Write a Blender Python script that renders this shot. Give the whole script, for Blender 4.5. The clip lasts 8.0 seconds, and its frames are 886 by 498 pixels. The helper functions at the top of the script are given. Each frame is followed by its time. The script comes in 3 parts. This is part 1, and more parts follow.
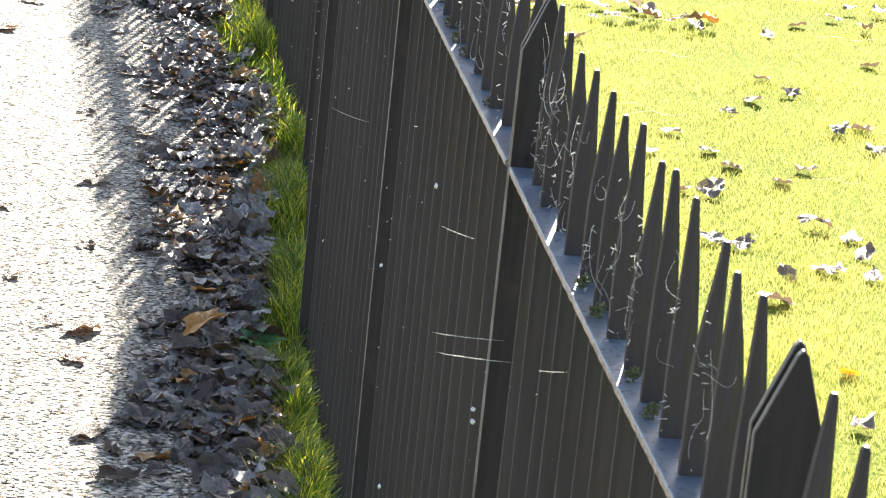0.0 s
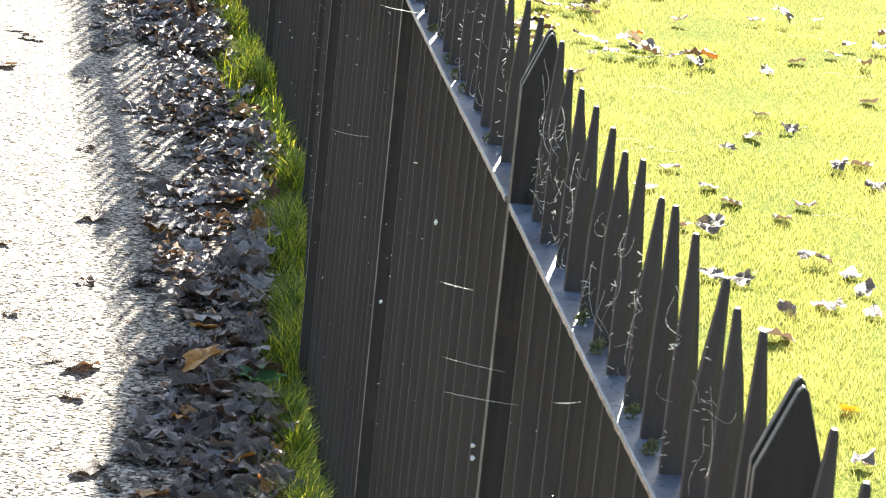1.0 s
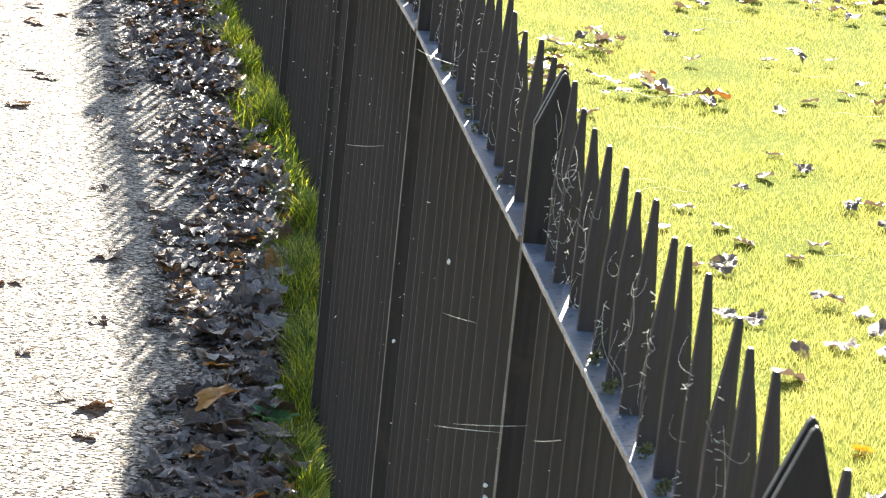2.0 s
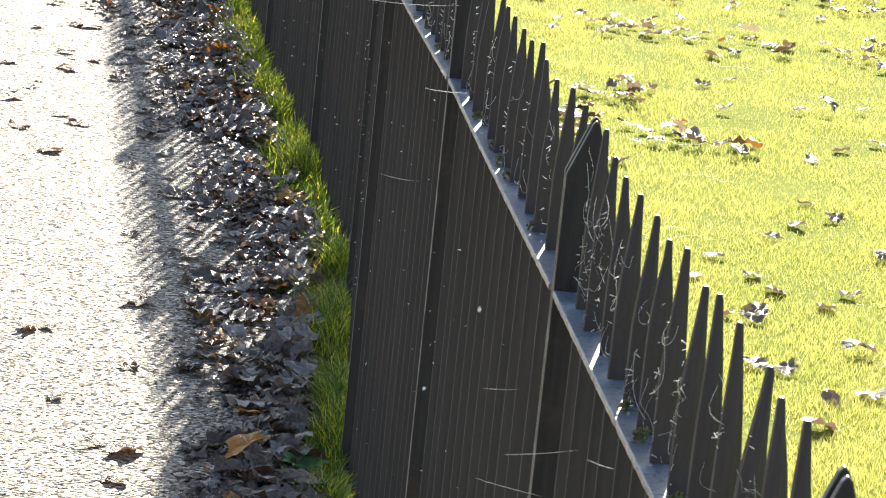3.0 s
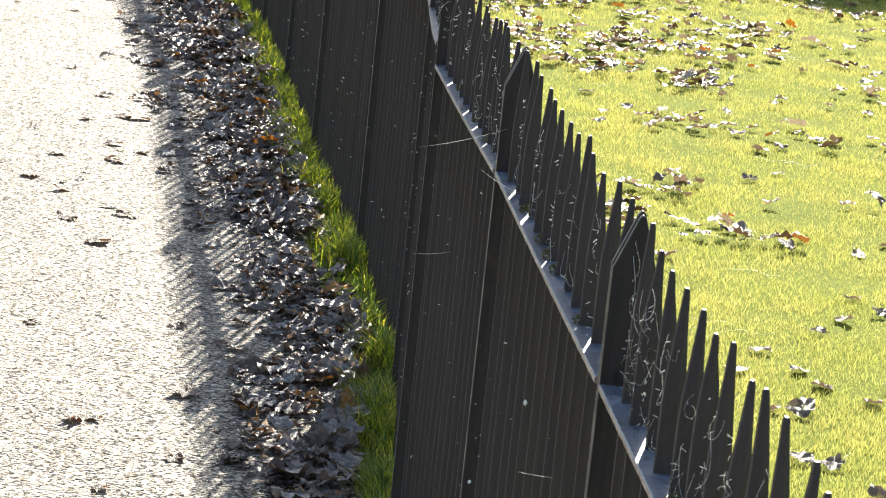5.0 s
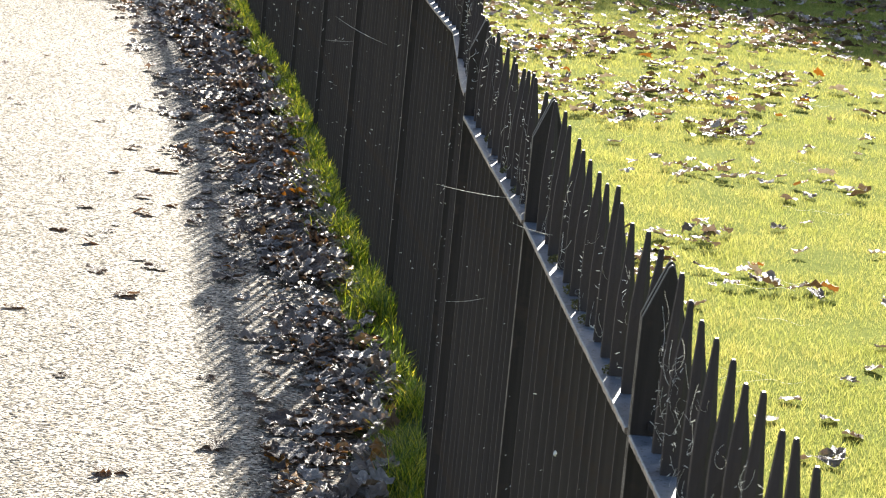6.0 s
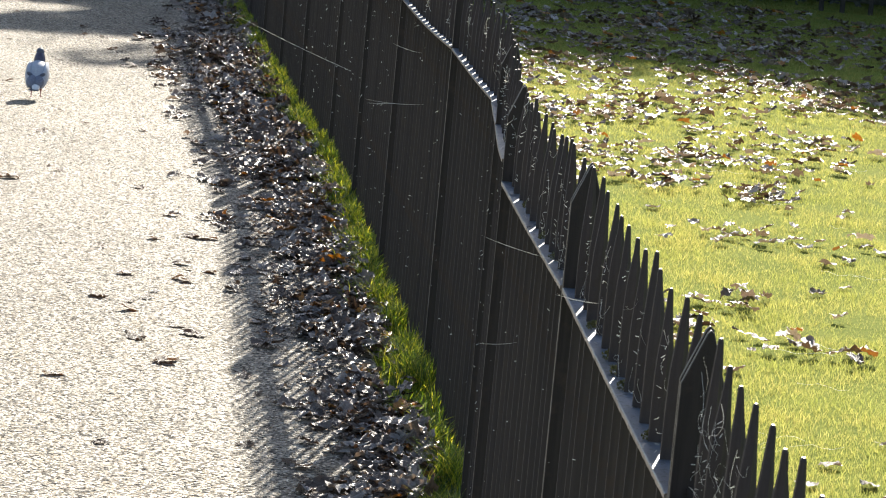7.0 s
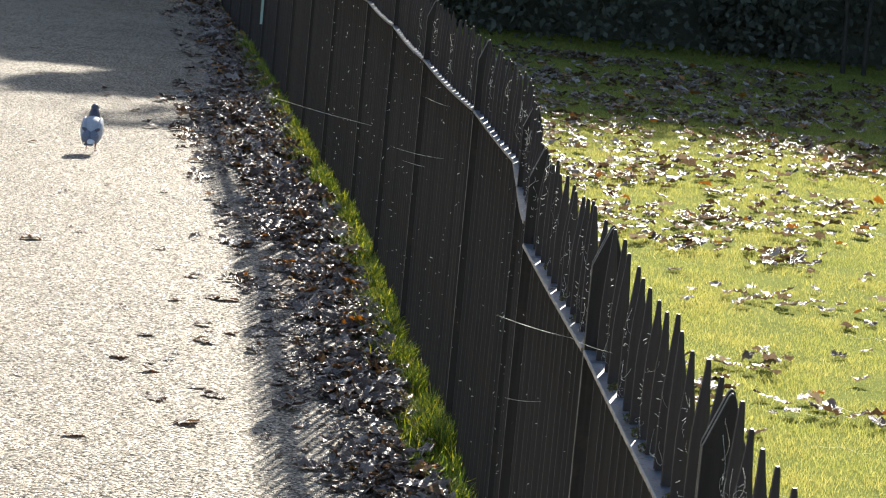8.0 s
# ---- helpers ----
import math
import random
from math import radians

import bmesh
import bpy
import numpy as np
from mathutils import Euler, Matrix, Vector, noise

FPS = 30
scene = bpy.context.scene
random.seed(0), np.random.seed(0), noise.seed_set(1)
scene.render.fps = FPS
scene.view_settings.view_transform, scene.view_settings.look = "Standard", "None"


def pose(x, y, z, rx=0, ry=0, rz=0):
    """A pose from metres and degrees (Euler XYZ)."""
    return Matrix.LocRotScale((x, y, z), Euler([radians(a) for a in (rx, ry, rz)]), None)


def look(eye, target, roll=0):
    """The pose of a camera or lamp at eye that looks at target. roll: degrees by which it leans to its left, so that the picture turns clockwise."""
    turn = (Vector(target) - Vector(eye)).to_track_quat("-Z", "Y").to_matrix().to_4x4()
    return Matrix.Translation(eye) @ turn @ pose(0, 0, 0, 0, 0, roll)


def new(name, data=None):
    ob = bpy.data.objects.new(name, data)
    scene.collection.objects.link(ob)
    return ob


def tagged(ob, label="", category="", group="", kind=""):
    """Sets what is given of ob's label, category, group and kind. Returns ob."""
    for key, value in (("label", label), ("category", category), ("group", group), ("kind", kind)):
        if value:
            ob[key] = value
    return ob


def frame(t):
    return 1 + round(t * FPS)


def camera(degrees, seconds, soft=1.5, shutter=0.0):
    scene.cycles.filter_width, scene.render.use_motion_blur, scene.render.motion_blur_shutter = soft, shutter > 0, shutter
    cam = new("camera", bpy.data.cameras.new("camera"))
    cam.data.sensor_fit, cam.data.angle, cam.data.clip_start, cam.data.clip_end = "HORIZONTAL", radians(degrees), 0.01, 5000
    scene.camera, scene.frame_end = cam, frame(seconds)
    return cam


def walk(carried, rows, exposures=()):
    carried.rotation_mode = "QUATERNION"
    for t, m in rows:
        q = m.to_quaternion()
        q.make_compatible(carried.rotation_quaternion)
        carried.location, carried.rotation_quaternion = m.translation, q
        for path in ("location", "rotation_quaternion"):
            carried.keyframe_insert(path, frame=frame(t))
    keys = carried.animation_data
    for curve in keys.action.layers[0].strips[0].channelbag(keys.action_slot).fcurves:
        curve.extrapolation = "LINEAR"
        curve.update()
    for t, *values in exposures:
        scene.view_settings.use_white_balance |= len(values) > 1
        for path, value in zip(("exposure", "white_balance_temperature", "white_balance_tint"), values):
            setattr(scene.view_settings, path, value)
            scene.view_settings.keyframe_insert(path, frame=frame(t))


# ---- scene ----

# ---------------------------------------------------------------- camera
# The camera stands at head height beside a park railing and tilts up slowly through a long lens.
EYE = (0.0, 0.0, 1.85)
cam = camera(16.23, 8.0, soft=1.1)
cam.data.dof.use_dof = True
cam.data.dof.focus_distance, cam.data.dof.aperture_fstop = 8.0, 64.0
TURNS = [
    (0.0, 75.292, -5.708, 1.496),
    (0.5, 75.639, -5.572, 1.526),
    (1.0, 75.964, -5.660, 1.478),
    (1.5, 76.301, -5.688, 1.514),
    (1.7, 76.445, -5.690, 1.575),
    (2.8, 77.310, -5.760, 2.245),
    (3.0, 77.483, -5.780, 2.340),
    (3.5, 77.908, -5.886, 2.601),
    (4.0, 78.329, -5.928, 2.823),
    (4.5, 78.712, -5.972, 3.075),
    (4.7, 78.872, -5.960, 3.145),
    (5.8, 79.790, -5.560, 3.570),
    (6.0, 80.002, -5.497, 3.708),
    (6.5, 80.588, -5.349, 4.069),
    (7.0, 81.153, -5.259, 4.390),
    (7.5, 81.678, -5.326, 4.568),
    (8.0, 82.258, -5.327, 4.798),
]
walk(cam, [(t, pose(*EYE, rx, ry, rz)) for t, rx, ry, rz in TURNS],
     exposures=[(0.0, 2.46), (1.5, 2.31), (3.5, 2.04), (4.5, 1.88), (6.5, 1.58), (8.0, 1.35)])

# ---------------------------------------------------------------- world, sun, exposure
SUN_AZ, SUN_EL = 6.4, 28.5          # degrees right of +y, degrees above the ground
world = bpy.data.worlds.new("sky")
world.use_nodes = True
scene.world = world
wn = world.node_tree.nodes
sky = wn.new("ShaderNodeTexSky")
sky.sky_type = "NISHITA"
sky.sun_disc = False
sky.sun_elevation = radians(SUN_EL)
sky.sun_rotation = radians(SUN_AZ)
wn["Background"].inputs["Strength"].default_value = 0.085
world.node_tree.links.new(sky.outputs["Color"], wn["Background"].inputs["Color"])

sun = new("sun", bpy.data.lights.new("sun", "SUN"))
sun.data.energy = 5.0
sun.data.angle = radians(0.6)
sun.data.color = (1.0, 0.94, 0.82)
SUN_DIR = Vector((math.sin(radians(SUN_AZ)) * math.cos(radians(SUN_EL)), math.cos(radians(SUN_AZ)) * math.cos(radians(SUN_EL)), math.sin(radians(SUN_EL))))
sun.matrix_world = look(SUN_DIR * 50, (0, 0, 0))


# ---------------------------------------------------------------- materials
def material(name):
    m = bpy.data.materials.new(name)
    m.use_nodes = True
    n, l = m.node_tree.nodes, m.node_tree.links
    return m, n, l, n["Principled BSDF"]


def ramp(n, stops):
    r = n.new("ShaderNodeValToRGB")
    e = r.color_ramp.elements
    e[0].position, e[0].color = stops[0][0], (*stops[0][1], 1)
    e[1].position, e[1].color = stops[-1][0], (*stops[-1][1], 1)
    for p, c in stops[1:-1]:
        x = e.new(p)
        x.color = (*c, 1)
    return r


def noise_tex(n, l, scale, detail=4, rough=0.55, stretch=None, coord="Object"):
    tc = n.new("ShaderNodeTexCoord")
    t = n.new("ShaderNodeTexNoise")
    t.inputs["Scale"].default_value, t.inputs["Detail"].default_value, t.inputs["Roughness"].default_value = scale, detail, rough
    if stretch:
        mp = n.new("ShaderNodeMapping")
        mp.inputs["Scale"].default_value = stretch
        l.new(tc.outputs[coord], mp.inputs["Vector"])
        l.new(mp.outputs["Vector"], t.inputs["Vector"])
    else:
        l.new(tc.outputs[coord], t.inputs["Vector"])
    return t


def mix_color(n, l, fac, a, b, mode="MIX"):
    m = n.new("ShaderNodeMix")
    m.data_type, m.blend_type = "RGBA", mode
    for socket, value in ((m.inputs["Factor"], fac), (m.inputs["A"], a), (m.inputs["B"], b)):
        if hasattr(value, "is_linked"):
            l.new(value, socket)
        elif isinstance(value, tuple):
            socket.default_value = (*value, 1)
        else:
            socket.default_value = value
    return m.outputs["Result"]


def bump(n, l, height, strength, distance, bsdf):
    b = n.new("ShaderNodeBump")
    b.inputs["Strength"].default_value, b.inputs["Distance"].default_value = strength, distance
    l.new(height, b.inputs["Height"])
    l.new(b.outputs["Normal"], bsdf.inputs["Normal"])
    return b


def iron_paint(name="iron_paint", shade=1.0):
    """Old black gloss paint on iron, dusty and rust-flecked, with vertical streaks."""
    m, n, l, p = material(name)
    streak = noise_tex(n, l, 1.0, 5, 0.6, (160, 160, 5))
    patch = noise_tex(n, l, 9.0, 5, 0.6)
    info = n.new("ShaderNodeObjectInfo")
    base = ramp(n, [(0.3, tuple(shade * c for c in (0.0310, 0.0256, 0.0248))), (0.7, tuple(shade * c for c in (0.0450, 0.0368, 0.0350)))])
    l.new(streak.outputs["Fac"], base.inputs["Fac"])
    rust = ramp(n, [(0.55, (0.0, 0.0, 0.0)), (0.70, (1.0, 1.0, 1.0))])
    l.new(patch.outputs["Fac"], rust.inputs["Fac"])
    c = mix_color(n, l, rust.outputs["Color"], base.outputs["Color"], (0.060, 0.042, 0.033))
    vary = ramp(n, [(0.0, (0.91, 0.91, 0.93)), (1.0, (1.09, 1.07, 1.05))])
    l.new(info.outputs["Random"], vary.inputs["Fac"])
    c = mix_color(n, l, 1.0, c, vary.outputs["Color"], "MULTIPLY")
    l.new(c, p.inputs["Base Color"])
    r = ramp(n, [(0.3, (0.55, 0.55, 0.55)), (0.75, (0.8, 0.8, 0.8))])
    p.inputs["Specular IOR Level"].default_value = 0.10
    l.new(patch.outputs["Fac"], r.inputs["Fac"])
    l.new(r.outputs["Color"], p.inputs["Roughness"])
    fine = noise_tex(n, l, 220, 3)
    bump(n, l, fine.outputs["Fac"], 0.45, 0.0015, p)
    return m


def rail_paint():
    """The same paint on the flat rail, its top tinted with painted-in sky sheen, worn through to pale grey at its edge.
    """
    m, n, l, p = material("rail_paint")
    big = noise_tex(n, l, 14, 5, 0.6)
    specks = noise_tex(n, l, 150, 3, 0.7)
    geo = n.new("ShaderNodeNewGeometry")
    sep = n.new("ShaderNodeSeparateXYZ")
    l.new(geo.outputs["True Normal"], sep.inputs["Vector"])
    # the top's blue-grey holds the sky's sheen in its colour
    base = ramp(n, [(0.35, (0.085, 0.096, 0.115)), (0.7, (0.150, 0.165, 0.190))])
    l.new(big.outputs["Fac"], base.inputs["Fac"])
    chip = ramp(n, [(0.57, (0.0, 0.0, 0.0)), (0.62, (1.0, 1.0, 1.0))])
    l.new(specks.outputs["Fac"], chip.inputs["Fac"])
    c = mix_color(n, l, chip.outputs["Color"], base.outputs["Color"], (0.008, 0.008, 0.008))
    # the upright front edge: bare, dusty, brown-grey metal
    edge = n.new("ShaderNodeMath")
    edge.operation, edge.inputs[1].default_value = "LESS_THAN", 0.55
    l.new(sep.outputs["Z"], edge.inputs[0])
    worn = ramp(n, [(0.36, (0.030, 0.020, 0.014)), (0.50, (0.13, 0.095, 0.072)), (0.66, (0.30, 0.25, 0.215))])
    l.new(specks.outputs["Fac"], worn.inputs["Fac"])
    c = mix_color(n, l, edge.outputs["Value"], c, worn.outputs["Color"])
    l.new(c, p.inputs["Base Color"])
    r = ramp(n, [(0.3, (0.26, 0.26, 0.26)), (0.7, (0.48, 0.48, 0.48))])
    p.inputs["Specular IOR Level"].default_value = 0.55
    l.new(big.outputs["Fac"], r.inputs["Fac"])
    l.new(r.outputs["Color"], p.inputs["Roughness"])
    bump(n, l, specks.outputs["Fac"], 0.3, 0.001, p)
    return m


def path_gravel():
    """Pale bound gravel: small rounded stones in a grey-buff binder."""
    m, n, l, p = material("path_gravel")
    tc = n.new("ShaderNodeTexCoord")
    v = n.new("ShaderNodeTexVoronoi")
    v.inputs["Scale"].default_value = 125
    l.new(tc.outputs["Object"], v.inputs["Vector"])
    big = noise_tex(n, l, 1.3, 5, 0.6)
    stone = ramp(n, [(0.0, (0.060, 0.049, 0.040)), (0.3, (0.150, 0.126, 0.098)), (0.7, (0.35, 0.303, 0.230)), (1.0, (0.69, 0.62, 0.495))])
    sep = n.new("ShaderNodeSeparateColor")
    l.new(v.outputs["Color"], sep.inputs["Color"])
    l.new(sep.outputs["Red"], stone.inputs["Fac"])
    dirt = ramp(n, [(0.3, (0.70, 0.68, 0.66)), (0.7, (1.05, 1.02, 1.0))])
    l.new(big.outputs["Fac"], dirt.inputs["Fac"])
    c = mix_color(n, l, 1.0, stone.outputs["Color"], dirt.outputs["Color"], "MULTIPLY")
    l.new(c, p.inputs["Base Color"])
    p.inputs["Specular IOR Level"].default_value = 0.35
    rr = ramp(n, [(0.0, (0.16, 0.16, 0.16)), (0.22, (0.30, 0.30, 0.30)), (0.34, (0.60, 0.60, 0.60)), (1.0, (0.9, 0.9, 0.9))])
    l.new(sep.outputs["Green"], rr.inputs["Fac"])
    l.new(rr.outputs["Color"], p.inputs["Roughness"])
    # every stone is a small rounded facet, tipped its own way
    off = n.new("ShaderNodeVectorMath")
    off.operation = "SUBTRACT"
    l.new(tc.outputs["Object"], off.inputs[0])
    l.new(v.outputs["Position"], off.inputs[1])
    way = n.new("ShaderNodeVectorMath")
    way.operation = "SUBTRACT"
    way.inputs[1].default_value = (0.5, 0.5, 0.5)
    l.new(v.outputs["Color"], way.inputs[0])
    tip = n.new("ShaderNodeVectorMath")
    tip.operation = "DOT_PRODUCT"
    l.new(off.outputs["Vector"], tip.inputs[0])
    l.new(way.outputs["Vector"], tip.inputs[1])
    rnd = n.new("ShaderNodeMath")
    rnd.operation, rnd.inputs[1].default_value = "MULTIPLY_ADD", -0.0035
    l.new(v.outputs["Distance"], rnd.inputs[0])
    l.new(tip.outputs["Value"], rnd.inputs[2])
    bump(n, l, rnd.outputs["Value"], 1.0, 1.5, p)
    return m


def soil():
    m, n, l, p = material("turf_soil")
    a = noise_tex(n, l, 2.0, 6, 0.65)
    b = noise_tex(n, l, 60, 4, 0.7)
    c = ramp(n, [(0.3, (0.142, 0.174, 0.028)), (0.6, (0.198, 0.226, 0.040)), (0.8, (0.205, 0.208, 0.052))])
    l.new(a.outputs["Fac"], c.inputs["Fac"])
    g = ramp(n, [(0.3, (0.5, 0.5, 0.5)), (0.7, (1.2, 1.2, 1.2))])
    l.new(b.outputs["Fac"], g.inputs["Fac"])
    l.new(mix_color(n, l, 1.0, c.outputs["Color"], g.outputs["Color"], "MULTIPLY"), p.inputs["Base Color"])
    p.inputs["Roughness"].default_value, p.inputs["Specular IOR Level"].default_value = 1.0, 0.05
    bump(n, l, b.outputs["Fac"], 0.6, 0.02, p)
    return m


def leafy(name, stops, gloss, through_light, rough=0.45, tint=(1.0, 0.9, 0.5), crumple=0, patches=False):
    """Thin leaves or blades: a gloss coat over a sheet that lets light through. Colour varies from piece to piece."""
    m, n, l, p = material(name)
    geo = n.new("ShaderNodeNewGeometry")
    c = ramp(n, stops)
    l.new(geo.outputs["Random Per Island"], c.inputs["Fac"])
    spots = noise_tex(n, l, 90, 3, 0.6)
    s = ramp(n, [(0.3, (0.75, 0.75, 0.75)), (0.7, (1.15, 1.15, 1.15))])
    l.new(spots.outputs["Fac"], s.inputs["Fac"])
    col = mix_color(n, l, 1.0, c.outputs["Color"], s.outputs["Color"], "MULTIPLY")
    if patches:
        wide = noise_tex(n, l, 1.7, 4, 0.6)
        g = ramp(n, [(0.35, (0.82, 0.90, 0.80)), (0.55, (1.0, 1.0, 1.0)), (0.7, (1.09, 1.05, 1.08))])
        l.new(wide.outputs["Fac"], g.inputs["Fac"])
        col = mix_color(n, l, 1.0, col, g.outputs["Color"], "MULTIPLY")
    l.new(col, p.inputs["Base Color"])
    p.inputs["Roughness"].default_value = rough
    p.inputs["Specular IOR Level"].default_value = gloss
    if crumple:
        worn = noise_tex(n, l, 14, 2, 0.5)
        gl = ramp(n, [(0.35, (rough - 0.14,) * 3), (0.65, (rough + 0.22,) * 3)])
        l.new(worn.outputs["Fac"], gl.inputs["Fac"])
        l.new(gl.outputs["Color"], p.inputs["Roughness"])
        crease = noise_tex(n, l, crumple, 6, 0.72)
        bump(n, l, crease.outputs["Fac"], 0.9, 0.012, p)
    tr = n.new("ShaderNodeBsdfTranslucent")
    l.new(mix_color(n, l, 1.0, col, tuple(2.0 * v for v in tint), "MULTIPLY"), tr.inputs["Color"])
    mx = n.new("ShaderNodeMixShader")
    mx.inputs["Fac"].default_value = through_light
    l.new(p.outputs["BSDF"], mx.inputs[1])
    l.new(tr.outputs["BSDF"], mx.inputs[2])
    l.new(mx.outputs["Shader"], n["Material Output"].inputs["Surface"])
    return m


def plain(name, colour, rough=0.6, spec=0.4, vary=0.25, scale=40):
    m, n, l, p = material(name)
    t = noise_tex(n, l, scale, 4, 0.6)
    c = ramp(n, [(0.3, tuple(v * (1 - vary) for v in colour)), (0.7, tuple(min(1, v * (1 + vary)) for v in colour))])
    l.new(t.outputs["Fac"], c.inputs["Fac"])
    l.new(c.outputs["Color"], p.inputs["Base Color"])
    p.inputs["Roughness"].default_value, p.inputs["Specular IOR Level"].default_value = rough, spec
    bump(n, l, t.outputs["Fac"], 0.3, 0.003, p)
    return m


IRON, POST_IRON, RAIL, GRAVEL, SOIL = iron_paint(shade=1.25), iron_paint("post_paint", 0.82), rail_paint(), path_gravel(), soil()
GRASS = leafy("grass_blades", [(0.0, (0.122, 0.142, 0.037)), (0.5, (0.181, 0.197, 0.058)), (0.88, (0.226, 0.226, 0.080)), (1.0, (0.25, 0.238, 0.09))], 0.35, 0.62, 0.4, (1.28, 1.13, 0.95), patches=True)
VERGE = leafy("verge_blades", [(0.0, (0.018, 0.040, 0.005)), (0.55, (0.055, 0.098, 0.010)), (0.75, (0.20, 0.235, 0.022)), (1.0, (0.40, 0.36, 0.06))], 0.55, 0.48, 0.30, (1.2, 1.1, 0.5))
LEAF = leafy("dead_leaves", [(0.0, (0.050, 0.030, 0.020)), (0.28, (0.115, 0.080, 0.060)), (0.58, (0.215, 0.175, 0.150)), (0.94, (0.40, 0.36, 0.33)), (0.96, (0.26, 0.12, 0.04)), (1.0, (0.42, 0.18, 0.02))], 0.55, 0.12, 0.33, (1.1, 0.88, 0.66), crumple=60)
# The dead-leaf colours again, darker and browner, for the drift by the railing.
LEAF_DRIFT = leafy("drift_leaves", [(0.0, (0.042, 0.025, 0.016)), (0.30, (0.096, 0.066, 0.048)), (0.62, (0.165, 0.130, 0.107)), (0.94, (0.32, 0.282, 0.255)), (0.955, (0.26, 0.12, 0.04)), (1.0, (0.42, 0.18, 0.02))], 0.46, 0.12, 0.33, (1.1, 0.88, 0.66), crumple=60)
LEAF_BROWN = leafy("brown_leaf", [(0.0, (0.060, 0.034, 0.022)), (0.6, (0.11, 0.070, 0.046)), (1.0, (0.19, 0.135, 0.10))], 0.45, 0.20, 0.40, (1.1, 0.85, 0.6), crumple=60)
LEAF_ORANGE = leafy("orange_leaf", [(0.0, (0.34, 0.10, 0.012)), (1.0, (0.42, 0.18, 0.02))], 0.5, 0.4, 0.4)
CROWN = leafy("tree_leaves", [(0.0, (0.040, 0.060, 0.012)), (0.7, (0.075, 0.085, 0.018)), (1.0, (0.14, 0.10, 0.02))], 0.4, 0.35, 0.45)
HEDGE = leafy("hedge_leaves", [(0.0, (0.060, 0.066, 0.054)), (1.0, (0.085, 0.090, 0.074))], 0.1, 0.04, 0.7)
STEM = plain("dark_stem", (0.035, 0.032, 0.028), 0.9, 0.1, 0.4, 18)
BARK = plain("bark", (0.10, 0.08, 0.06), 0.9, 0.2, 0.4, 18)
WORN_TIP = plain("worn_steel", (0.20, 0.195, 0.19), 0.45, 0.5, 0.25, 400)
WORN_TIP.node_tree.nodes["Principled BSDF"].inputs["Metallic"].default_value = 0.9
WORN_EDGE = plain("worn_edge", (0.088, 0.076, 0.066), 0.5, 0.3, 0.95, 18)
SILK = leafy("spider_silk", [(0.0, (0.80, 0.80, 0.80)), (1.0, (0.92, 0.91, 0.88))], 0.8, 0.55, 0.25, (0.5, 0.5, 0.48))
MOSS = leafy("moss", [(0.0, (0.05, 0.055, 0.025)), (1.0, (0.13, 0.13, 0.07))], 0.2, 0.3, 0.7)


# ---------------------------------------------------------------- mesh helpers
def mesh_arrays(name, verts, faces, mat, smooth=False):
    """A mesh from arrays of vertices and equal-sided faces."""
    me = bpy.data.meshes.new(name)
    verts, faces = np.asarray(verts, np.float32), np.asarray(faces, np.int32)
    k = faces.shape[1]
    me.vertices.add(len(verts))
    me.vertices.foreach_set("co", verts.ravel())
    me.loops.add(faces.size)
    me.loops.foreach_set("vertex_index", faces.ravel())
    me.polygons.add(len(faces))
    me.polygons.foreach_set("loop_start", np.arange(0, faces.size, k, dtype=np.int32))
    me.polygons.foreach_set("use_smooth", np.full(len(faces), smooth))
    me.update(calc_edges=True)
    me.validate()
    me.materials.append(mat)
    return me


def bm_mesh(name, bm, mat, smooth=False):
    me = bpy.data.meshes.new(name)
    bmesh.ops.recalc_face_normals(bm, faces=bm.faces)
    for f in bm.faces:
        f.smooth = smooth
    bm.to_mesh(me)
    bm.free()
    me.materials.append(mat)
    return me


def part(name, data, parent, label="", at=None):
    """Links a mesh as one part under a thing or part."""
    ob = new(name, data)
    ob.parent = parent
    if at is not None:
        ob.matrix_basis = at
    return tagged(ob, label)


def base(name, at, label, category, group="", kind=""):
    ob = new(name)
    ob.empty_display_size = 0.1
    ob.matrix_basis = at
    return tagged(ob, label, category, group, kind)


def box(bm, x0, x1, y0, y1, z0, z1):
    v = [bm.verts.new(c) for c in ((x0, y0, z0), (x1, y0, z0), (x1, y1, z0), (x0, y1, z0), (x0, y0, z1), (x1, y0, z1), (x1, y1, z1), (x0, y1, z1))]
    for f in ((0, 3, 2, 1), (4, 5, 6, 7), (0, 1, 5, 4), (1, 2, 6, 5), (2, 3, 7, 6), (3, 0, 4, 7)):
        bm.faces.new([v[i] for i in f])


def tube(points, radii, sides=6):
    """Vertices and quads of a tube along points."""
    pts = [Vector(p) for p in points]
    vs, fs = [], []
    for i, p in enumerate(pts):
        d = (pts[min(i + 1, len(pts) - 1)] - pts[max(i - 1, 0)]).normalized()
        a = d.orthogonal().normalized()
        b = d.cross(a)
        for k in range(sides):
            w = 2 * math.pi * k / sides
            vs.append(p + radii[i] * (math.cos(w) * a + math.sin(w) * b))
        if i:
            for k in range(sides):
                j = (k + 1) % sides
                o = (i - 1) * sides
                fs.append((o + k, o + j, o + sides + j, o + sides + k))
    return vs, fs


# ---------------------------------------------------------------- plan
# The railing's centre line: y, x.
LINE_Y = [-3.0, 6.2, 7.5, 8.16, 9.35, 11.2, 12.9, 14.5, 16.2, 18.0, 20.0, 22.0, 24.0, 30.0]
LINE_X = [0.881, -0.260, -0.345, -0.395, -0.590, -0.910, -1.190, -1.470, -1.830, -2.180, -2.570, -2.950, -3.350, -4.550]
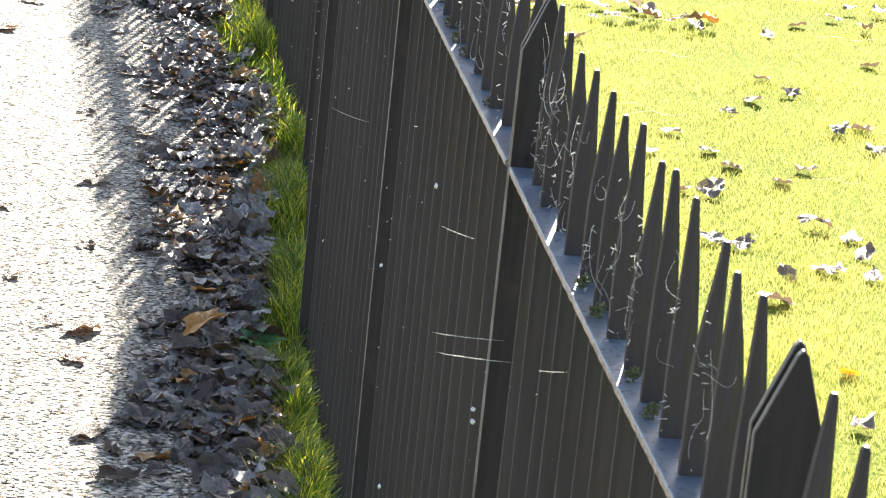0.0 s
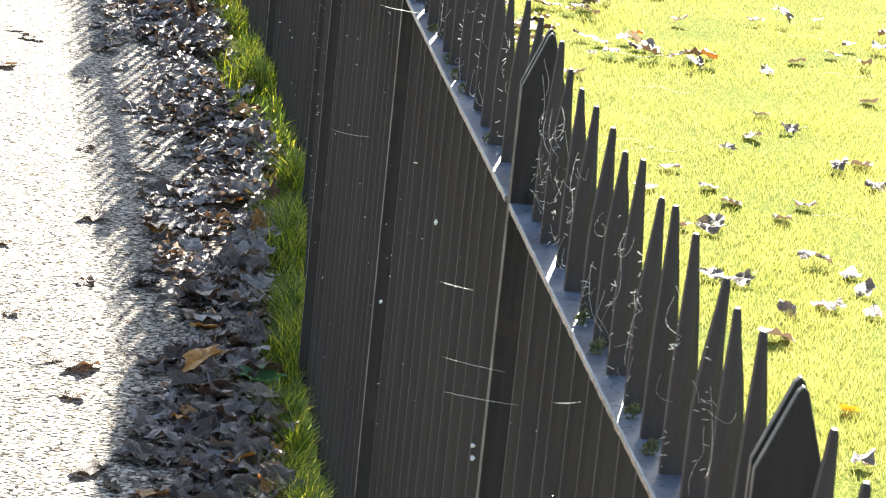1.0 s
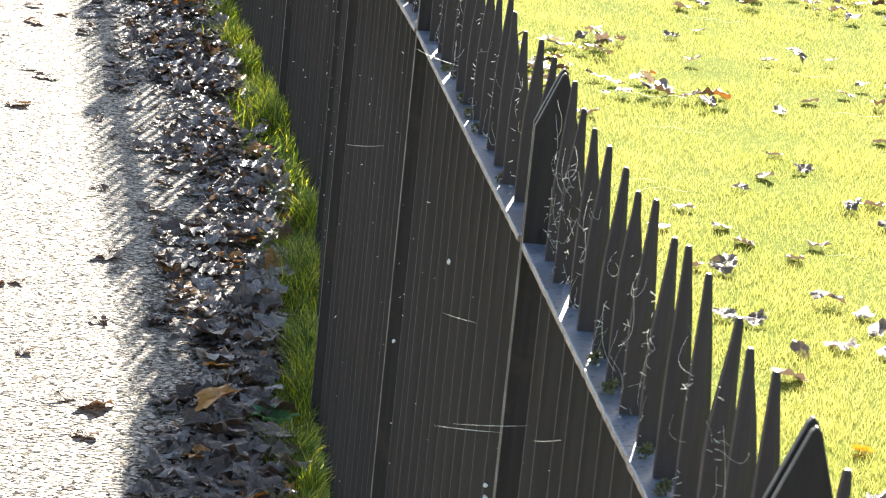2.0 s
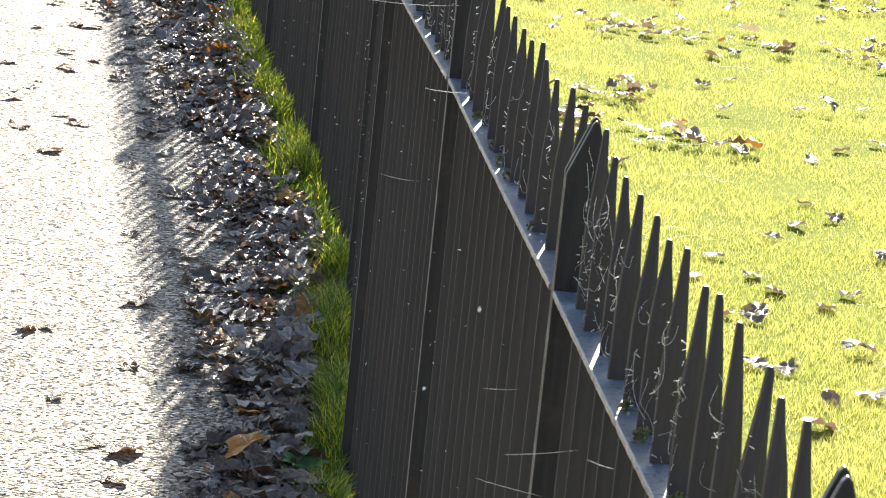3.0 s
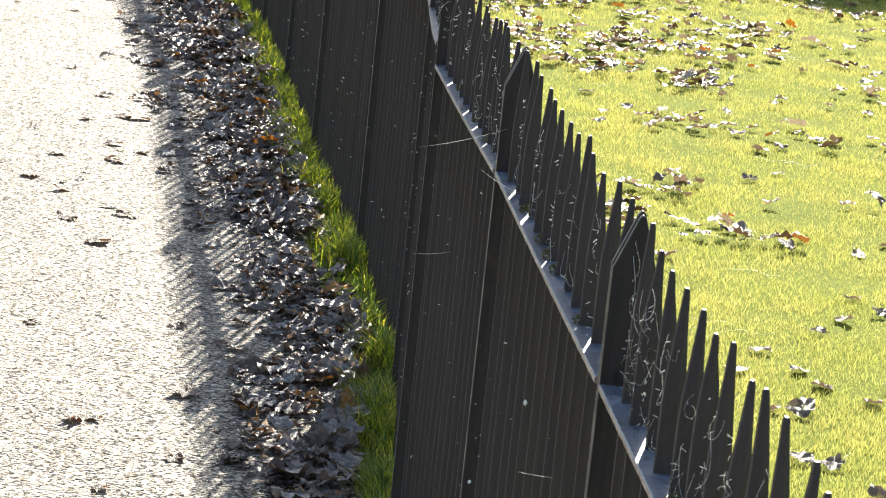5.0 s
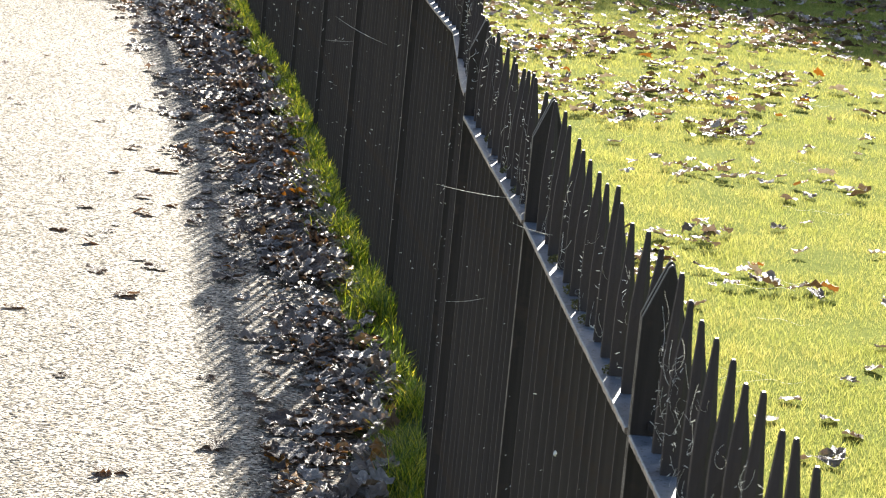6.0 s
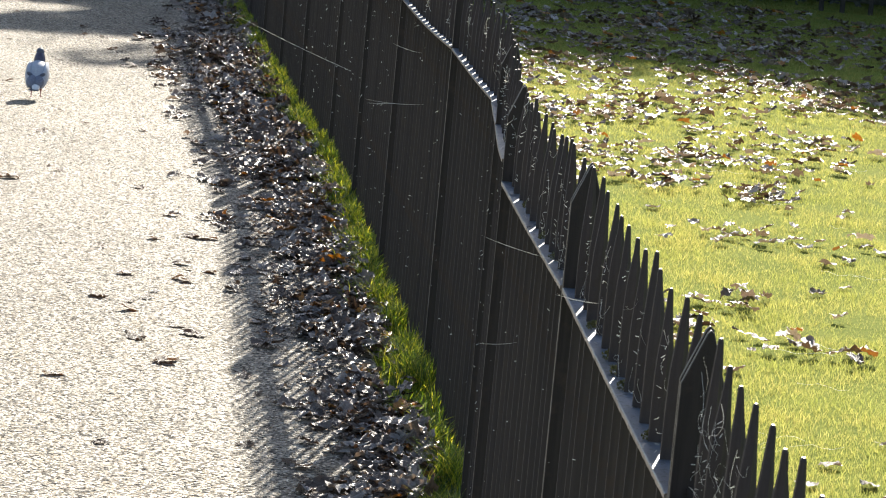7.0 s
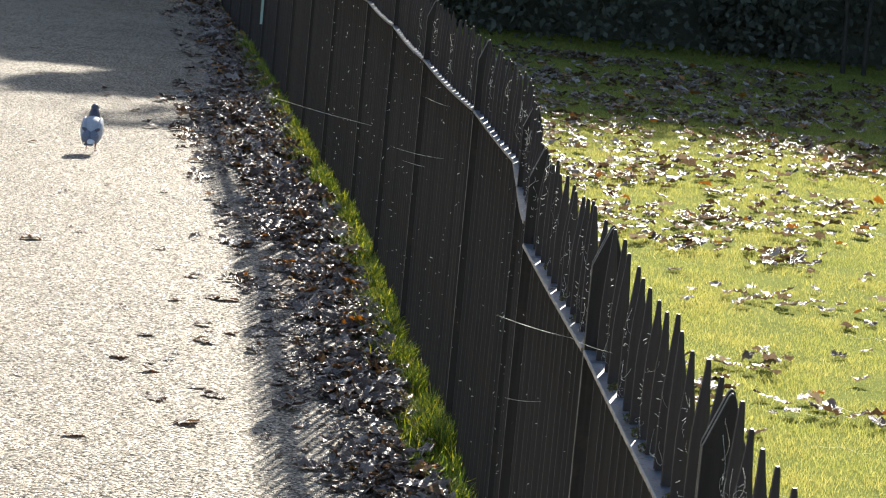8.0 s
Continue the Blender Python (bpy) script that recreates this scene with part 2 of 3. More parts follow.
POSTS = [-0.72, 0.68, 2.08, 3.40, 4.78, 6.18, 7.50, 9.35, 11.20, 12.90, 14.50, 16.10, 17.70, 19.30, 20.90, 22.50, 24.10, 25.70, 27.30, 28.90]
# Height of the rail's top at both ends of each panel.
RAIL_Z = [(1.070, 1.070)] * 4 + [(1.068, 1.042)] + [(1.085, 1.005)] + [(1.005, 1.015)] + [(1.015, 1.015)] * 12
TOP_Z = [1.264] * 5 + [1.236, 1.212] + [1.228] * 13      # height of the points at each post
TOP = 1.264


def fence_x(y):
    return float(np.interp(y, LINE_Y, LINE_X))


# ---------------------------------------------------------------- ground, path, lawn
def build_ground():
    n = 60
    ticks = np.sign(np.linspace(-1, 1, n)) * np.abs(np.linspace(-1, 1, n)) ** 2.4 * 400
    vx, vy = np.meshgrid(ticks, ticks + 12)
    vs = np.c_[vx.ravel(), vy.ravel(), np.zeros(n * n)]
    i = np.arange(n * n).reshape(n, n)
    fs = np.c_[i[:-1, :-1].ravel(), i[:-1, 1:].ravel(), i[1:, 1:].ravel(), i[1:, :-1].ravel()]
    tagged(new("ground", mesh_arrays("ground", vs, fs, SOIL)), "rough park turf and bare soil", "ground", kind="structure")
    # the path, from its leaf-covered edge beside the railing to its far verge
    ys = np.linspace(-6, 60, 133)
    edge = np.interp(ys, LINE_Y + [60.0], LINE_X + [-11.0]) - np.interp(ys, [17.0, 19.5], [0.16, 0.03])
    vs, fs = [], []
    for k, (y, e) in enumerate(zip(ys, edge)):
        wob = 0.03 * noise.noise(Vector((0, y * 1.7, 3)))
        vs += [(e + wob, y, 0.003), (e + wob - 0.01, y, 0.012), (e - 4.0, y, 0.018), (e - 7.6, y, 0.012), (e - 7.62, y, 0.003)]
        if k:
            o = 5 * (k - 1)
            fs += [(o + j, o + 5 + j, o + 6 + j, o + 1 + j) for j in range(4)]
    tagged(new("path", mesh_arrays("path", vs, fs, GRAVEL, True)), "pale buff gravel footpath, dusty and sunlit", "path", kind="structure")


build_ground()


def blades(rng, xs, ys, height, width, lean=0.6, z=0.0):
    """Bent grass blades: five vertices and three triangles each."""
    n = len(xs)
    a = rng.uniform(0, 2 * np.pi, n)
    h = height * rng.uniform(0.55, 1.3, n)
    w = width * rng.uniform(0.6, 1.3, n)
    t = rng.uniform(0, 2 * np.pi, n)
    k = lean * rng.uniform(0.1, 1.0, n) * h
    side = np.c_[np.cos(a), np.sin(a), np.zeros(n)] * (w / 2)[:, None]
    away = np.c_[np.cos(t), np.sin(t), np.zeros(n)]
    p = np.c_[xs, ys, np.full(n, z)]
    up = np.array([0, 0, 1.0])
    mid = p + away * (k * 0.35)[:, None] + up * (h * 0.6)[:, None]
    tip = p + away * k[:, None] + up * h[:, None]
    v = np.stack([p - side, p + side, mid + side * 0.75, mid - side * 0.75, tip], 1).reshape(-1, 3)
    o = 5 * np.arange(n)[:, None]
    f = np.concatenate([o + [0, 1, 2], o + [0, 2, 3], o + [3, 2, 4]], 0)
    return v, f


def clump_value(xs, ys, scale, seed):
    return np.array([noise.noise(Vector((x * scale, y * scale, seed))) for x, y in zip(xs, ys)])


def build_lawn():
    rng = np.random.default_rng(4)
    n = 960000
    ys = 4.2 + 25 * rng.uniform(0, 1, n) ** 1.35
    lo = np.maximum(np.interp(ys, LINE_Y, LINE_X) + 0.02, -0.07 * ys - 0.1)
    hi = 0.16 * ys + 0.5
    xs = lo + (hi - lo) * rng.uniform(0, 1, n)
    c = clump_value(xs, ys, 3.0, 7.0)
    keep = rng.uniform(-0.9, 0.5, n) < c
    xs, ys, c = xs[keep], ys[keep], c[keep]
    v, f = blades(rng, xs, ys, 0.017 + 0.010 * np.clip(c, -0.5, 1), 0.0008 + 0.00008 * ys, 1.3)
    tagged(new("lawn", mesh_arrays("lawn", v, f, GRASS)), "bright backlit short green lawn grass", "grass", kind="stuff")
    # the uncut strip along the foot of the railing
    n = 84000
    ys = 0.5 + 24.5 * rng.uniform(0, 1, n) ** 1.2
    gap = np.interp(ys, [4.5, 5.8, 6.15, 6.4, 7.2], [0.040, 0.040, 0.020, 0.004, 0.010])
    xs = np.interp(ys, LINE_Y, LINE_X) - gap - np.abs(rng.normal(0, np.interp(ys, [6.1, 6.5, 7.5], [0.038, 0.026, 0.052]), n))
    c = clump_value(xs, ys, 3.2, 2.0) + 0.8 * clump_value(xs, ys, 11.0, 5.0)
    keep = rng.uniform(-0.4, 0.4, n) < 1.4 * c + 0.12
    xs, ys, c = xs[keep], ys[keep], c[keep]
    v, f = blades(rng, xs, ys, np.interp(ys, [5, 6.5, 8, 12, 16], [0.052, 0.056, 0.070, 0.066, 0.062]) + 0.045 * np.clip(c, -0.5, 1), 0.0014 + 0.00016 * ys, 1.3)
    tagged(new("verge_grass", mesh_arrays("verge_grass", v, f, VERGE)), "uncut grass tufts along the foot of the railing", "grass", kind="stuff")


build_lawn()


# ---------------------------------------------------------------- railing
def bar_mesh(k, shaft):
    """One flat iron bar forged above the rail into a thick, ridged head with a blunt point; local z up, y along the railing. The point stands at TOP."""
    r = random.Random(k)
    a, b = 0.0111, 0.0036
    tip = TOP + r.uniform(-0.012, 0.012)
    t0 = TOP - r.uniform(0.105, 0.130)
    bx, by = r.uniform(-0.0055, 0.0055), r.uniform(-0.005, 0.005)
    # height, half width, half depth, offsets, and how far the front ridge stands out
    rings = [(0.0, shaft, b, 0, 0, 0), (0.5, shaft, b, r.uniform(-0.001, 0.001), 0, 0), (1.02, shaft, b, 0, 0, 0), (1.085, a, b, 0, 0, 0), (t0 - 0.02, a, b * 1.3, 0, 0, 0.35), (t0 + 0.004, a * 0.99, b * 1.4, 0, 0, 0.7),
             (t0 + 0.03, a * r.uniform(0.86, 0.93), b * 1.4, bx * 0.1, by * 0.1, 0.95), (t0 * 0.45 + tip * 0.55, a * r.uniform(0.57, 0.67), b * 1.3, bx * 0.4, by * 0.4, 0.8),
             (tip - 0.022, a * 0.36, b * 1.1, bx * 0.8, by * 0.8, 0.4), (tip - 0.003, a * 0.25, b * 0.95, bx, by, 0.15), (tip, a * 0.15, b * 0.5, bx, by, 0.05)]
    bm = bmesh.new()
    rows = []
    c = 0.0003
    for z, hx, hy, ox, oy, ridge in rings:
        k2 = min(c, hx * 0.2, hy * 0.4)
        f = ridge * 0.0075
        pts = [(-hx, -hy + k2), (-hx + k2, -hy), (hx * 0.15, -hy - f), (hx - k2, -hy), (hx, -hy + k2), (hx, hy - k2), (hx - k2, hy), (hx * 0.15, hy + f), (-hx + k2, hy), (-hx, hy - k2)]
        rows.append([bm.verts.new((x + ox, y + oy, z)) for x, y in pts])
    n = len(rows[0])
    for lo, hi in zip(rows, rows[1:]):
        for i in range(n):
            bm.faces.new((lo[i], lo[(i + 1) % n], hi[(i + 1) % n], hi[i]))
    cap = bm.faces.new(rows[-1])
    cap.material_index = 1
    bm.faces.new(rows[0][::-1])
    me = bm_mesh("bar", bm, IRON)
    me.materials.append(WORN_TIP)
    return me


def plate_mesh():
    """One flat post plate with a pointed top; two of them are bolted back to back."""
    w, t = 0.0240, 0.0032
    sh, top = TOP - 0.058, TOP
    ap = 0.004
    prof = [(-w, 0), (w, 0), (w, sh), (ap + 0.004, top - 0.004), (ap, top), (ap - 0.004, top - 0.004), (-w, sh - 0.004)]
    bm = bmesh.new()
    lo = [bm.verts.new((x, -t, z)) for x, z in prof]
    hi = [bm.verts.new((x, t, z)) for x, z in prof]
    bm.faces.new(lo)
    bm.faces.new(hi[::-1])
    for i in range(len(prof)):
        j = (i + 1) % len(prof)
        bm.faces.new((lo[j], lo[i], hi[i], hi[j]))
    bmesh.ops.bevel(bm, geom=[e for e in bm.edges], offset=0.0008, segments=1, affect="EDGES")
    bm.normal_update()
    for f in bm.faces:
        if abs(f.normal.y) < 0.8 and f.normal.z > -0.3:
            f.material_index = 1
    me = bm_mesh("plate", bm, POST_IRON)
    me.materials.append(WORN_EDGE)
    return me


def rail_mesh(pts, half, thick, seed, mat):
    """A flat iron rail along pts (top surface centre line), its front edge dented and worn."""
    bm = bmesh.new()
    rows = []
    n = len(pts)
    for i, p in enumerate(pts):
        d = (pts[min(i + 1, n - 1)] - pts[max(i - 1, 0)])
        d.z = 0
        d.normalize()
        s = Vector((d.y, -d.x, 0))
        e = half + 0.0010 * noise.noise(Vector((i * 0.9, seed, 0))) + 0.0008 * noise.noise(Vector((i * 2.3, seed, 5)))
        c = 0.0012
        prof = [(-e + c, 0), (-e, -c), (-e, -thick + c), (-e + c, -thick), (half, -thick), (half, -c), (half - c, 0)]
        rows.append([bm.verts.new(p + s * x + Vector((0, 0, z))) for x, z in prof])
    k = len(rows[0])
    for lo, hi in zip(rows, rows[1:]):
        for i in range(k):
            bm.faces.new((lo[i], lo[(i + 1) % k], hi[(i + 1) % k], hi[i]))
    bm.faces.new(rows[0])
    bm.faces.new(rows[-1][::-1])
    return bm_mesh("rail", bm, mat)


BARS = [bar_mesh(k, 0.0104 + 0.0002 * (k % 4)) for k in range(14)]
PLATE = plate_mesh()
bolt = bmesh.new()
bmesh.ops.create_cone(bolt, cap_ends=True, segments=6, radius1=0.008, radius2=0.007, depth=0.008)
BOLT = bm_mesh("bolt", bolt, POST_IRON)


def panel_point(i, s):
    """Point of panel i at s (0..1) on the rail's top."""
    y0, y1 = POSTS[i], POSTS[i + 1]
    y = y0 + (y1 - y0) * s
    z0, z1 = RAIL_Z[i]
    sag = -0.010 * math.sin(math.pi * s) if i >= 5 else -0.002 * math.sin(math.pi * s)
    return Vector((fence_x(y), y, z0 + (z1 - z0) * s + sag))


def build_panel(i):
    r = random.Random(100 + i)
    p0 = panel_point(i, 0)
    at = pose(p0.x, p0.y, 0)
    panel = base("iron_railing", at, "black-painted iron railing of pointed bars through a flat rail", "railing", "railings along the path")
    off = Vector((p0.x, p0.y, 0))
    length = (panel_point(i, 1) - p0).length
    gap = 0.018 / length
    pts = [panel_point(i, gap + (1 - 2 * gap) * k / 90) - off for k in range(91)]
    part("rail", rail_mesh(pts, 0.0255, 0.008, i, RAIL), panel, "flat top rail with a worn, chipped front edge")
    count = 13 if i < 6 else max(13, round(length / 0.105) - 1)
    for k in range(count):
        s = (k + 1) / (count + 1) + r.uniform(-0.0015, 0.0015)
        p = panel_point(i, s) - off
        q = panel_point(i, min(1, s + 0.02)) - panel_point(i, max(0, s - 0.02))
        turn = math.degrees(math.atan2(-q.x, q.y)) + r.uniform(-2.2, 2.2)
        z = TOP_Z[i] + (TOP_Z[i + 1] - TOP_Z[i]) * s - TOP
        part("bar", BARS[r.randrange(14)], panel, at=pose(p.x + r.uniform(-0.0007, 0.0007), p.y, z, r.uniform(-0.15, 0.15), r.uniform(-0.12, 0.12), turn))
    return panel


def build_post(i):
    s = panel_point(min(i, len(RAIL_Z) - 1), 0 if i < len(RAIL_Z) else 1)
    d = Vector((fence_x(s.y + 0.3) - fence_x(s.y - 0.3), 0.6, 0))
    turn = math.degrees(math.atan2(-d.x, d.y))
    post = base("railing_post", pose(s.x, s.y, TOP_Z[i] - TOP, 0, 0, turn), "pair of flat black iron plates with pointed tops", "post", "railing posts along the path")
    part("plate", PLATE, post, at=pose(0, -0.008, 0))
    part("plate", PLATE, post, at=pose(0.001, 0.009, 0.002))
    for z in (0.14, 0.62, 1.08):
        part("bolt", BOLT, post, at=pose(0.002, -0.014, z, 90, 0, 0))


for i in range(len(POSTS) - 1):
    build_panel(i)
for i in range(len(POSTS)):
    build_post(i)


# ---------------------------------------------------------------- fallen leaves
def leaf_arrays(r, curl):
    """A lobed, curled dry leaf about 1 long: two rings round a centre and a short stalk."""
    n = 21
    vs = [(0.0, 0.0, 0.0)]
    fold, roll_x, roll_y = r.uniform(-0.4, 0.7) * curl, r.uniform(-0.9, 0.9) * curl, r.uniform(-0.8, 0.8) * curl
    wide = r.uniform(0.6, 1.0)
    bend = r.uniform(-0.5, 0.5)
    for ring in (0.55, 1.0):
        for k in range(n):
            a = 2 * math.pi * k / n
            lobe = 0.40 + 0.05 * math.cos(5 * a + bend) * (0.4 + 0.6 * ring) + 0.07 * math.cos(a) - 0.05 * math.cos(2 * a + bend)
            q = ring * lobe * (1 + r.uniform(-0.2, 0.16))
            x, y = q * math.cos(a) * 1.25, q * math.sin(a) * wide
            z = fold * abs(y) * 0.9 + roll_x * x * x + roll_y * x * y + r.uniform(-0.13, 0.13) * (0.4 + 0.6 * ring)
            vs.append((x, y, z))
    fs = [(0, 1 + k, 1 + (k + 1) % n) for k in range(n)]
    for k in range(n):
        j = (k + 1) % n
        fs += [(1 + k, 1 + n + k, 1 + n + j), (1 + k, 1 + n + j, 1 + j)]
    o = len(vs)
    vs += [(-0.35, -0.012, 0.0), (-0.35, 0.012, 0.0), (-0.75, 0.0, 0.06 + 0.1 * curl)]
    fs.append((o, o + 1, o + 2))
    v = np.array(vs)
    v[:, 2] -= v[:, 2].min()
    return v, np.array(fs)


LEAVES = [leaf_arrays(random.Random(900 + k), c) for k, c in enumerate((0.4, 0.7, 0.9, 1.1, 0.6, 1.3, 0.8, 1.0, 0.5, 1.5, 1.2, 0.7))]


def scatter(name, spots, mat, label, category, lift=0.0):
    """Many leaves in one mesh. spots: x, y, z, size, turn, tip in x, tip in y."""
    allv, allf, o = [], [], 0
    r = random.Random(len(spots))
    for x, y, z, size, turn, tx, ty in spots:
        v, f = LEAVES[r.randrange(len(LEAVES))]
        m = np.array(Euler((tx, ty, turn)).to_matrix()) if not lift else np.array(Euler((lift * (0.5 + tx), ty, 0)).to_matrix() @ Euler((0, 0, turn)).to_matrix())
        w = (v * (size, size, size * 0.7)) @ m.T
        w[:, 2] -= w[:, 2].min()
        allv.append(w + (x, y, z))
        allf.append(f + o)
        o += len(v)
    return tagged(new(name, mesh_arrays(name, np.concatenate(allv), np.concatenate(allf), mat, True)), label, category, kind="stuff")


def build_litter():
    r = random.Random(11)
    spots = []
    while len(spots) < 7000:
        y = 1.0 + 28.6 * r.random() ** 1.25
        wide = float(np.interp(y, [3, 6, 7.2, 9, 10, 12, 15, 17.6, 21, 24, 30], [0.32, 0.33, 0.39, 0.43, 0.47, 0.51, 0.60, 0.76, 0.55, 0.5, 0.6])) + 0.05 * noise.noise(Vector((0.5, y * 1.3, 0)))
        u = r.random()
        d = (0.095 if y < 18 else 0.05) + (wide - 0.095) * (0.70 * u ** 0.9 if r.random() < 0.80 else 0.5 + (0.6 if y < 10 else 0.75) * u)
        far = d / wide
        # bare patches of gravel open up away from the railing
        bare = noise.noise(Vector((d * 4, y * 2.0, 9))) + 0.5 * noise.noise(Vector((d * 9, y * 5.0, 2)))
        if bare < -0.62 + 0.70 * far and r.random() < 0.9:
            continue
        if (y > 19.5 and r.random() < 0.5) or (y < 7.8 and r.random() < 0.35):
            continue
        deep = max(0.0, 1 - far)
        z = 0.014 + 0.050 * deep * r.random() ** 1.4
        size = r.triangular(0.030, 0.095, 0.052) * (1.1 if y < 7.5 else 1.1 if y < 13 else 1.25)
        spots.append((fence_x(y) - d, y, z, size, r.uniform(0, 6.3), r.gauss(-0.06, 0.16 + 0.18 * deep), r.gauss(0, 0.14 + 0.16 * deep)))
    scatter("leaf_litter", spots, LEAF_DRIFT, "drift of curled brown and grey autumn leaves beside the railing", "leaves")


build_litter()


def build_path_leaves():
    r = random.Random(21)
    meshes = []
    for k in range(8):
        v, f = LEAVES[k]
        meshes.append(mesh_arrays("fallen_leaf", v, f, LEAF, True))
    orange = mesh_arrays("fallen_leaf", LEAVES[1][0] * 0.8, LEAVES[1][1], LEAF_ORANGE, True)
    meshes = meshes * 3 + [orange]
    brown = [mesh_arrays("fallen_leaf", v, f, LEAF_BROWN, True) for v, f in LEAVES[:6]]
    def drop(x, y, z, size, label, group, lift=0.0):
        turn = Euler((r.gauss(lift, 0.14 + 1.2 * abs(lift)), r.gauss(0, 0.18), 0)).to_quaternion() @ Euler((0, 0, r.uniform(0, 6.3))).to_quaternion()
        m = Matrix.LocRotScale((x, y, z), turn, (size, size, size * (0.5 if lift == 0 else 0.66)))
        kinds = brown if lift == 0 and r.random() < 0.95 else meshes
        ob = new("fallen_leaf", kinds[r.randrange(len(kinds))])
        ob.matrix_basis = m
        tagged(ob, label, "leaf", group)
    path_label, lawn_label = "dry curled brown leaf lying on the gravel path", "dry curled brown leaf lying on the lawn"
    lying = [(-1.03, 7.00), (-1.07, 6.97), (-0.86, 7.34), (-0.80, 6.73), (-0.71, 6.08), (-0.71, 5.87), (-0.61, 5.43), (-0.56, 5.35), (-0.53, 5.20), (-1.51, 9.40), (-1.53, 10.51), (-1.60, 11.48),
             (-1.62, 9.86), (-1.36, 9.55), (-2.06, 12.62), (-1.98, 13.03), (-1.66, 11.48), (-1.93, 11.04), (-2.45, 12.88), (-1.37, 9.07), (-1.11, 8.99), (-1.75, 10.05), (-1.60, 10.86), (-1.57, 10.54),
             (-1.60, 10.11), (-1.43, 9.66), (-1.33, 9.53), (-1.75, 10.53), (-1.82, 11.97), (-2.96, 17.30), (-2.93, 17.36), (-2.38, 14.51), (-2.61, 12.51), (-2.57, 12.54), (-3.37, 18.86), (-4.07, 21.21), (-2.78, 14.12),
             (-1.64, 8.72), (-1.48, 10.74), (-4.62, 21.91), (-1.79, 11.35), (-3.2, 18.2), (-3.6, 19.4)]
    for x, y in lying:
        drop(x, y, 0.016, r.uniform(0.055, 0.10), path_label, "leaves on the path")
    for k in range(120):
        y = 5 + 21 * r.random() ** 0.8
        d = 0.40 + (0.4 + 0.09 * y) * r.random() ** 2.0
        drop(fence_x(y) - d, y, 0.016, r.uniform(0.025, 0.06), path_label, "leaves on the path")
    resting = [(0.58, 10.52), (1.01, 10.34), (1.14, 10.57), (1.31, 9.95), (0.79, 8.98), (0.88, 9.19), (0.93, 9.54), (1.01, 9.34), (0.70, 8.41), (0.76, 8.24), (1.11, 8.83), (1.18, 8.91), (1.19, 8.64), (0.97, 8.29), (0.88, 8.11), (0.67, 7.89), (0.61, 8.62), (0.53, 8.34), (0.82, 7.13), (0.93, 7.21), (1.01, 7.55), (0.73, 7.38), (0.92, 7.64), (1.03, 7.39), (1.03, 7.18), (0.78, 6.88), (0.65, 7.40), (0.87, 5.97), (0.89, 6.35), (0.05, 13.66), (0.14, 13.10), (0.46, 13.18), (0.66, 14.90), (0.94, 14.11), (1.11, 15.29), (1.33, 13.96), (1.05, 12.89), (0.82, 11.90), (0.77, 12.45), (0.70, 11.69), (0.36, 11.45), (0.59, 10.52)]
    for x, y in resting:
        drop(x, y, 0.010, r.uniform(0.06, 0.098), lawn_label, "leaves on the lawn", -0.07)
    count, cluster, singles = 0, [], 0
    while count < 4700:
        y = 5 + 22 * r.random() ** 0.62
        lo, hi = max(fence_x(y) + 0.1, -0.06 * y), 0.155 * y + 0.3
        x = lo + (hi - lo) * r.random()
        thick = 1.3 * noise.noise(Vector((x * 1.3, y * 0.7, 31))) + min(0.75, (y - 14.0) * 0.075)
        if y < 18.6 and r.random() * 1.1 > thick + 0.36:
            continue
        together = 1 + int(r.random() ** 1.6 * (1 if y < 10.2 else 15))
        for k in range(together):
            count += 1
            px, py = x + r.gauss(0, 0.04 + 0.012 * together), y + r.gauss(0, 0.035 + 0.010 * together)
            size = r.triangular(0.045, 0.125, 0.075)
            if y < 10.2:
                if singles < 75:
                    singles += 1
                    drop(px, py, 0.010, size * 0.9, lawn_label, "leaves on the lawn", -0.09)
            else:
                cluster.append((px, py, 0.010 + 0.014 * r.random(), size, r.uniform(0, 6.3), r.gauss(0, 0.75), r.gauss(0, 0.22)))
    scatter("lawn_leaves", cluster, LEAF, "scattered clusters of curled brown leaves over the far lawn", "leaves", -0.24)


build_path_leaves()


# ---------------------------------------------------------------- trees and hedge that shade the far end
def leaf_cloud(rng, centres, radii, per, size):
    """Small leaf quads scattered in clumps."""
    n = per * len(centres)
    c = np.repeat(np.asarray(centres), per, 0)
    rad = np.repeat(np.asarray(radii), per)
    d = rng.normal(0, 1, (n, 3))
    d /= np.linalg.norm(d, axis=1)[:, None]
    p = c + d * (rad * rng.uniform(0.2, 1, n) ** 0.5)[:, None]
    a = rng.normal(0, 1, (n, 3))
    a /= np.linalg.norm(a, axis=1)[:, None]
    b = np.cross(a, rng.normal(0, 1, (n, 3)))
    b /= np.linalg.norm(b, axis=1)[:, None]
    s = size * rng.uniform(0.6, 1.3, n)[:, None]
    v = np.stack([p - a * s, p + b * s * 0.6, p + a * s, p - b * s * 0.6], 1).reshape(-1, 3)
    return v, np.arange(4 * n).reshape(-1, 4)


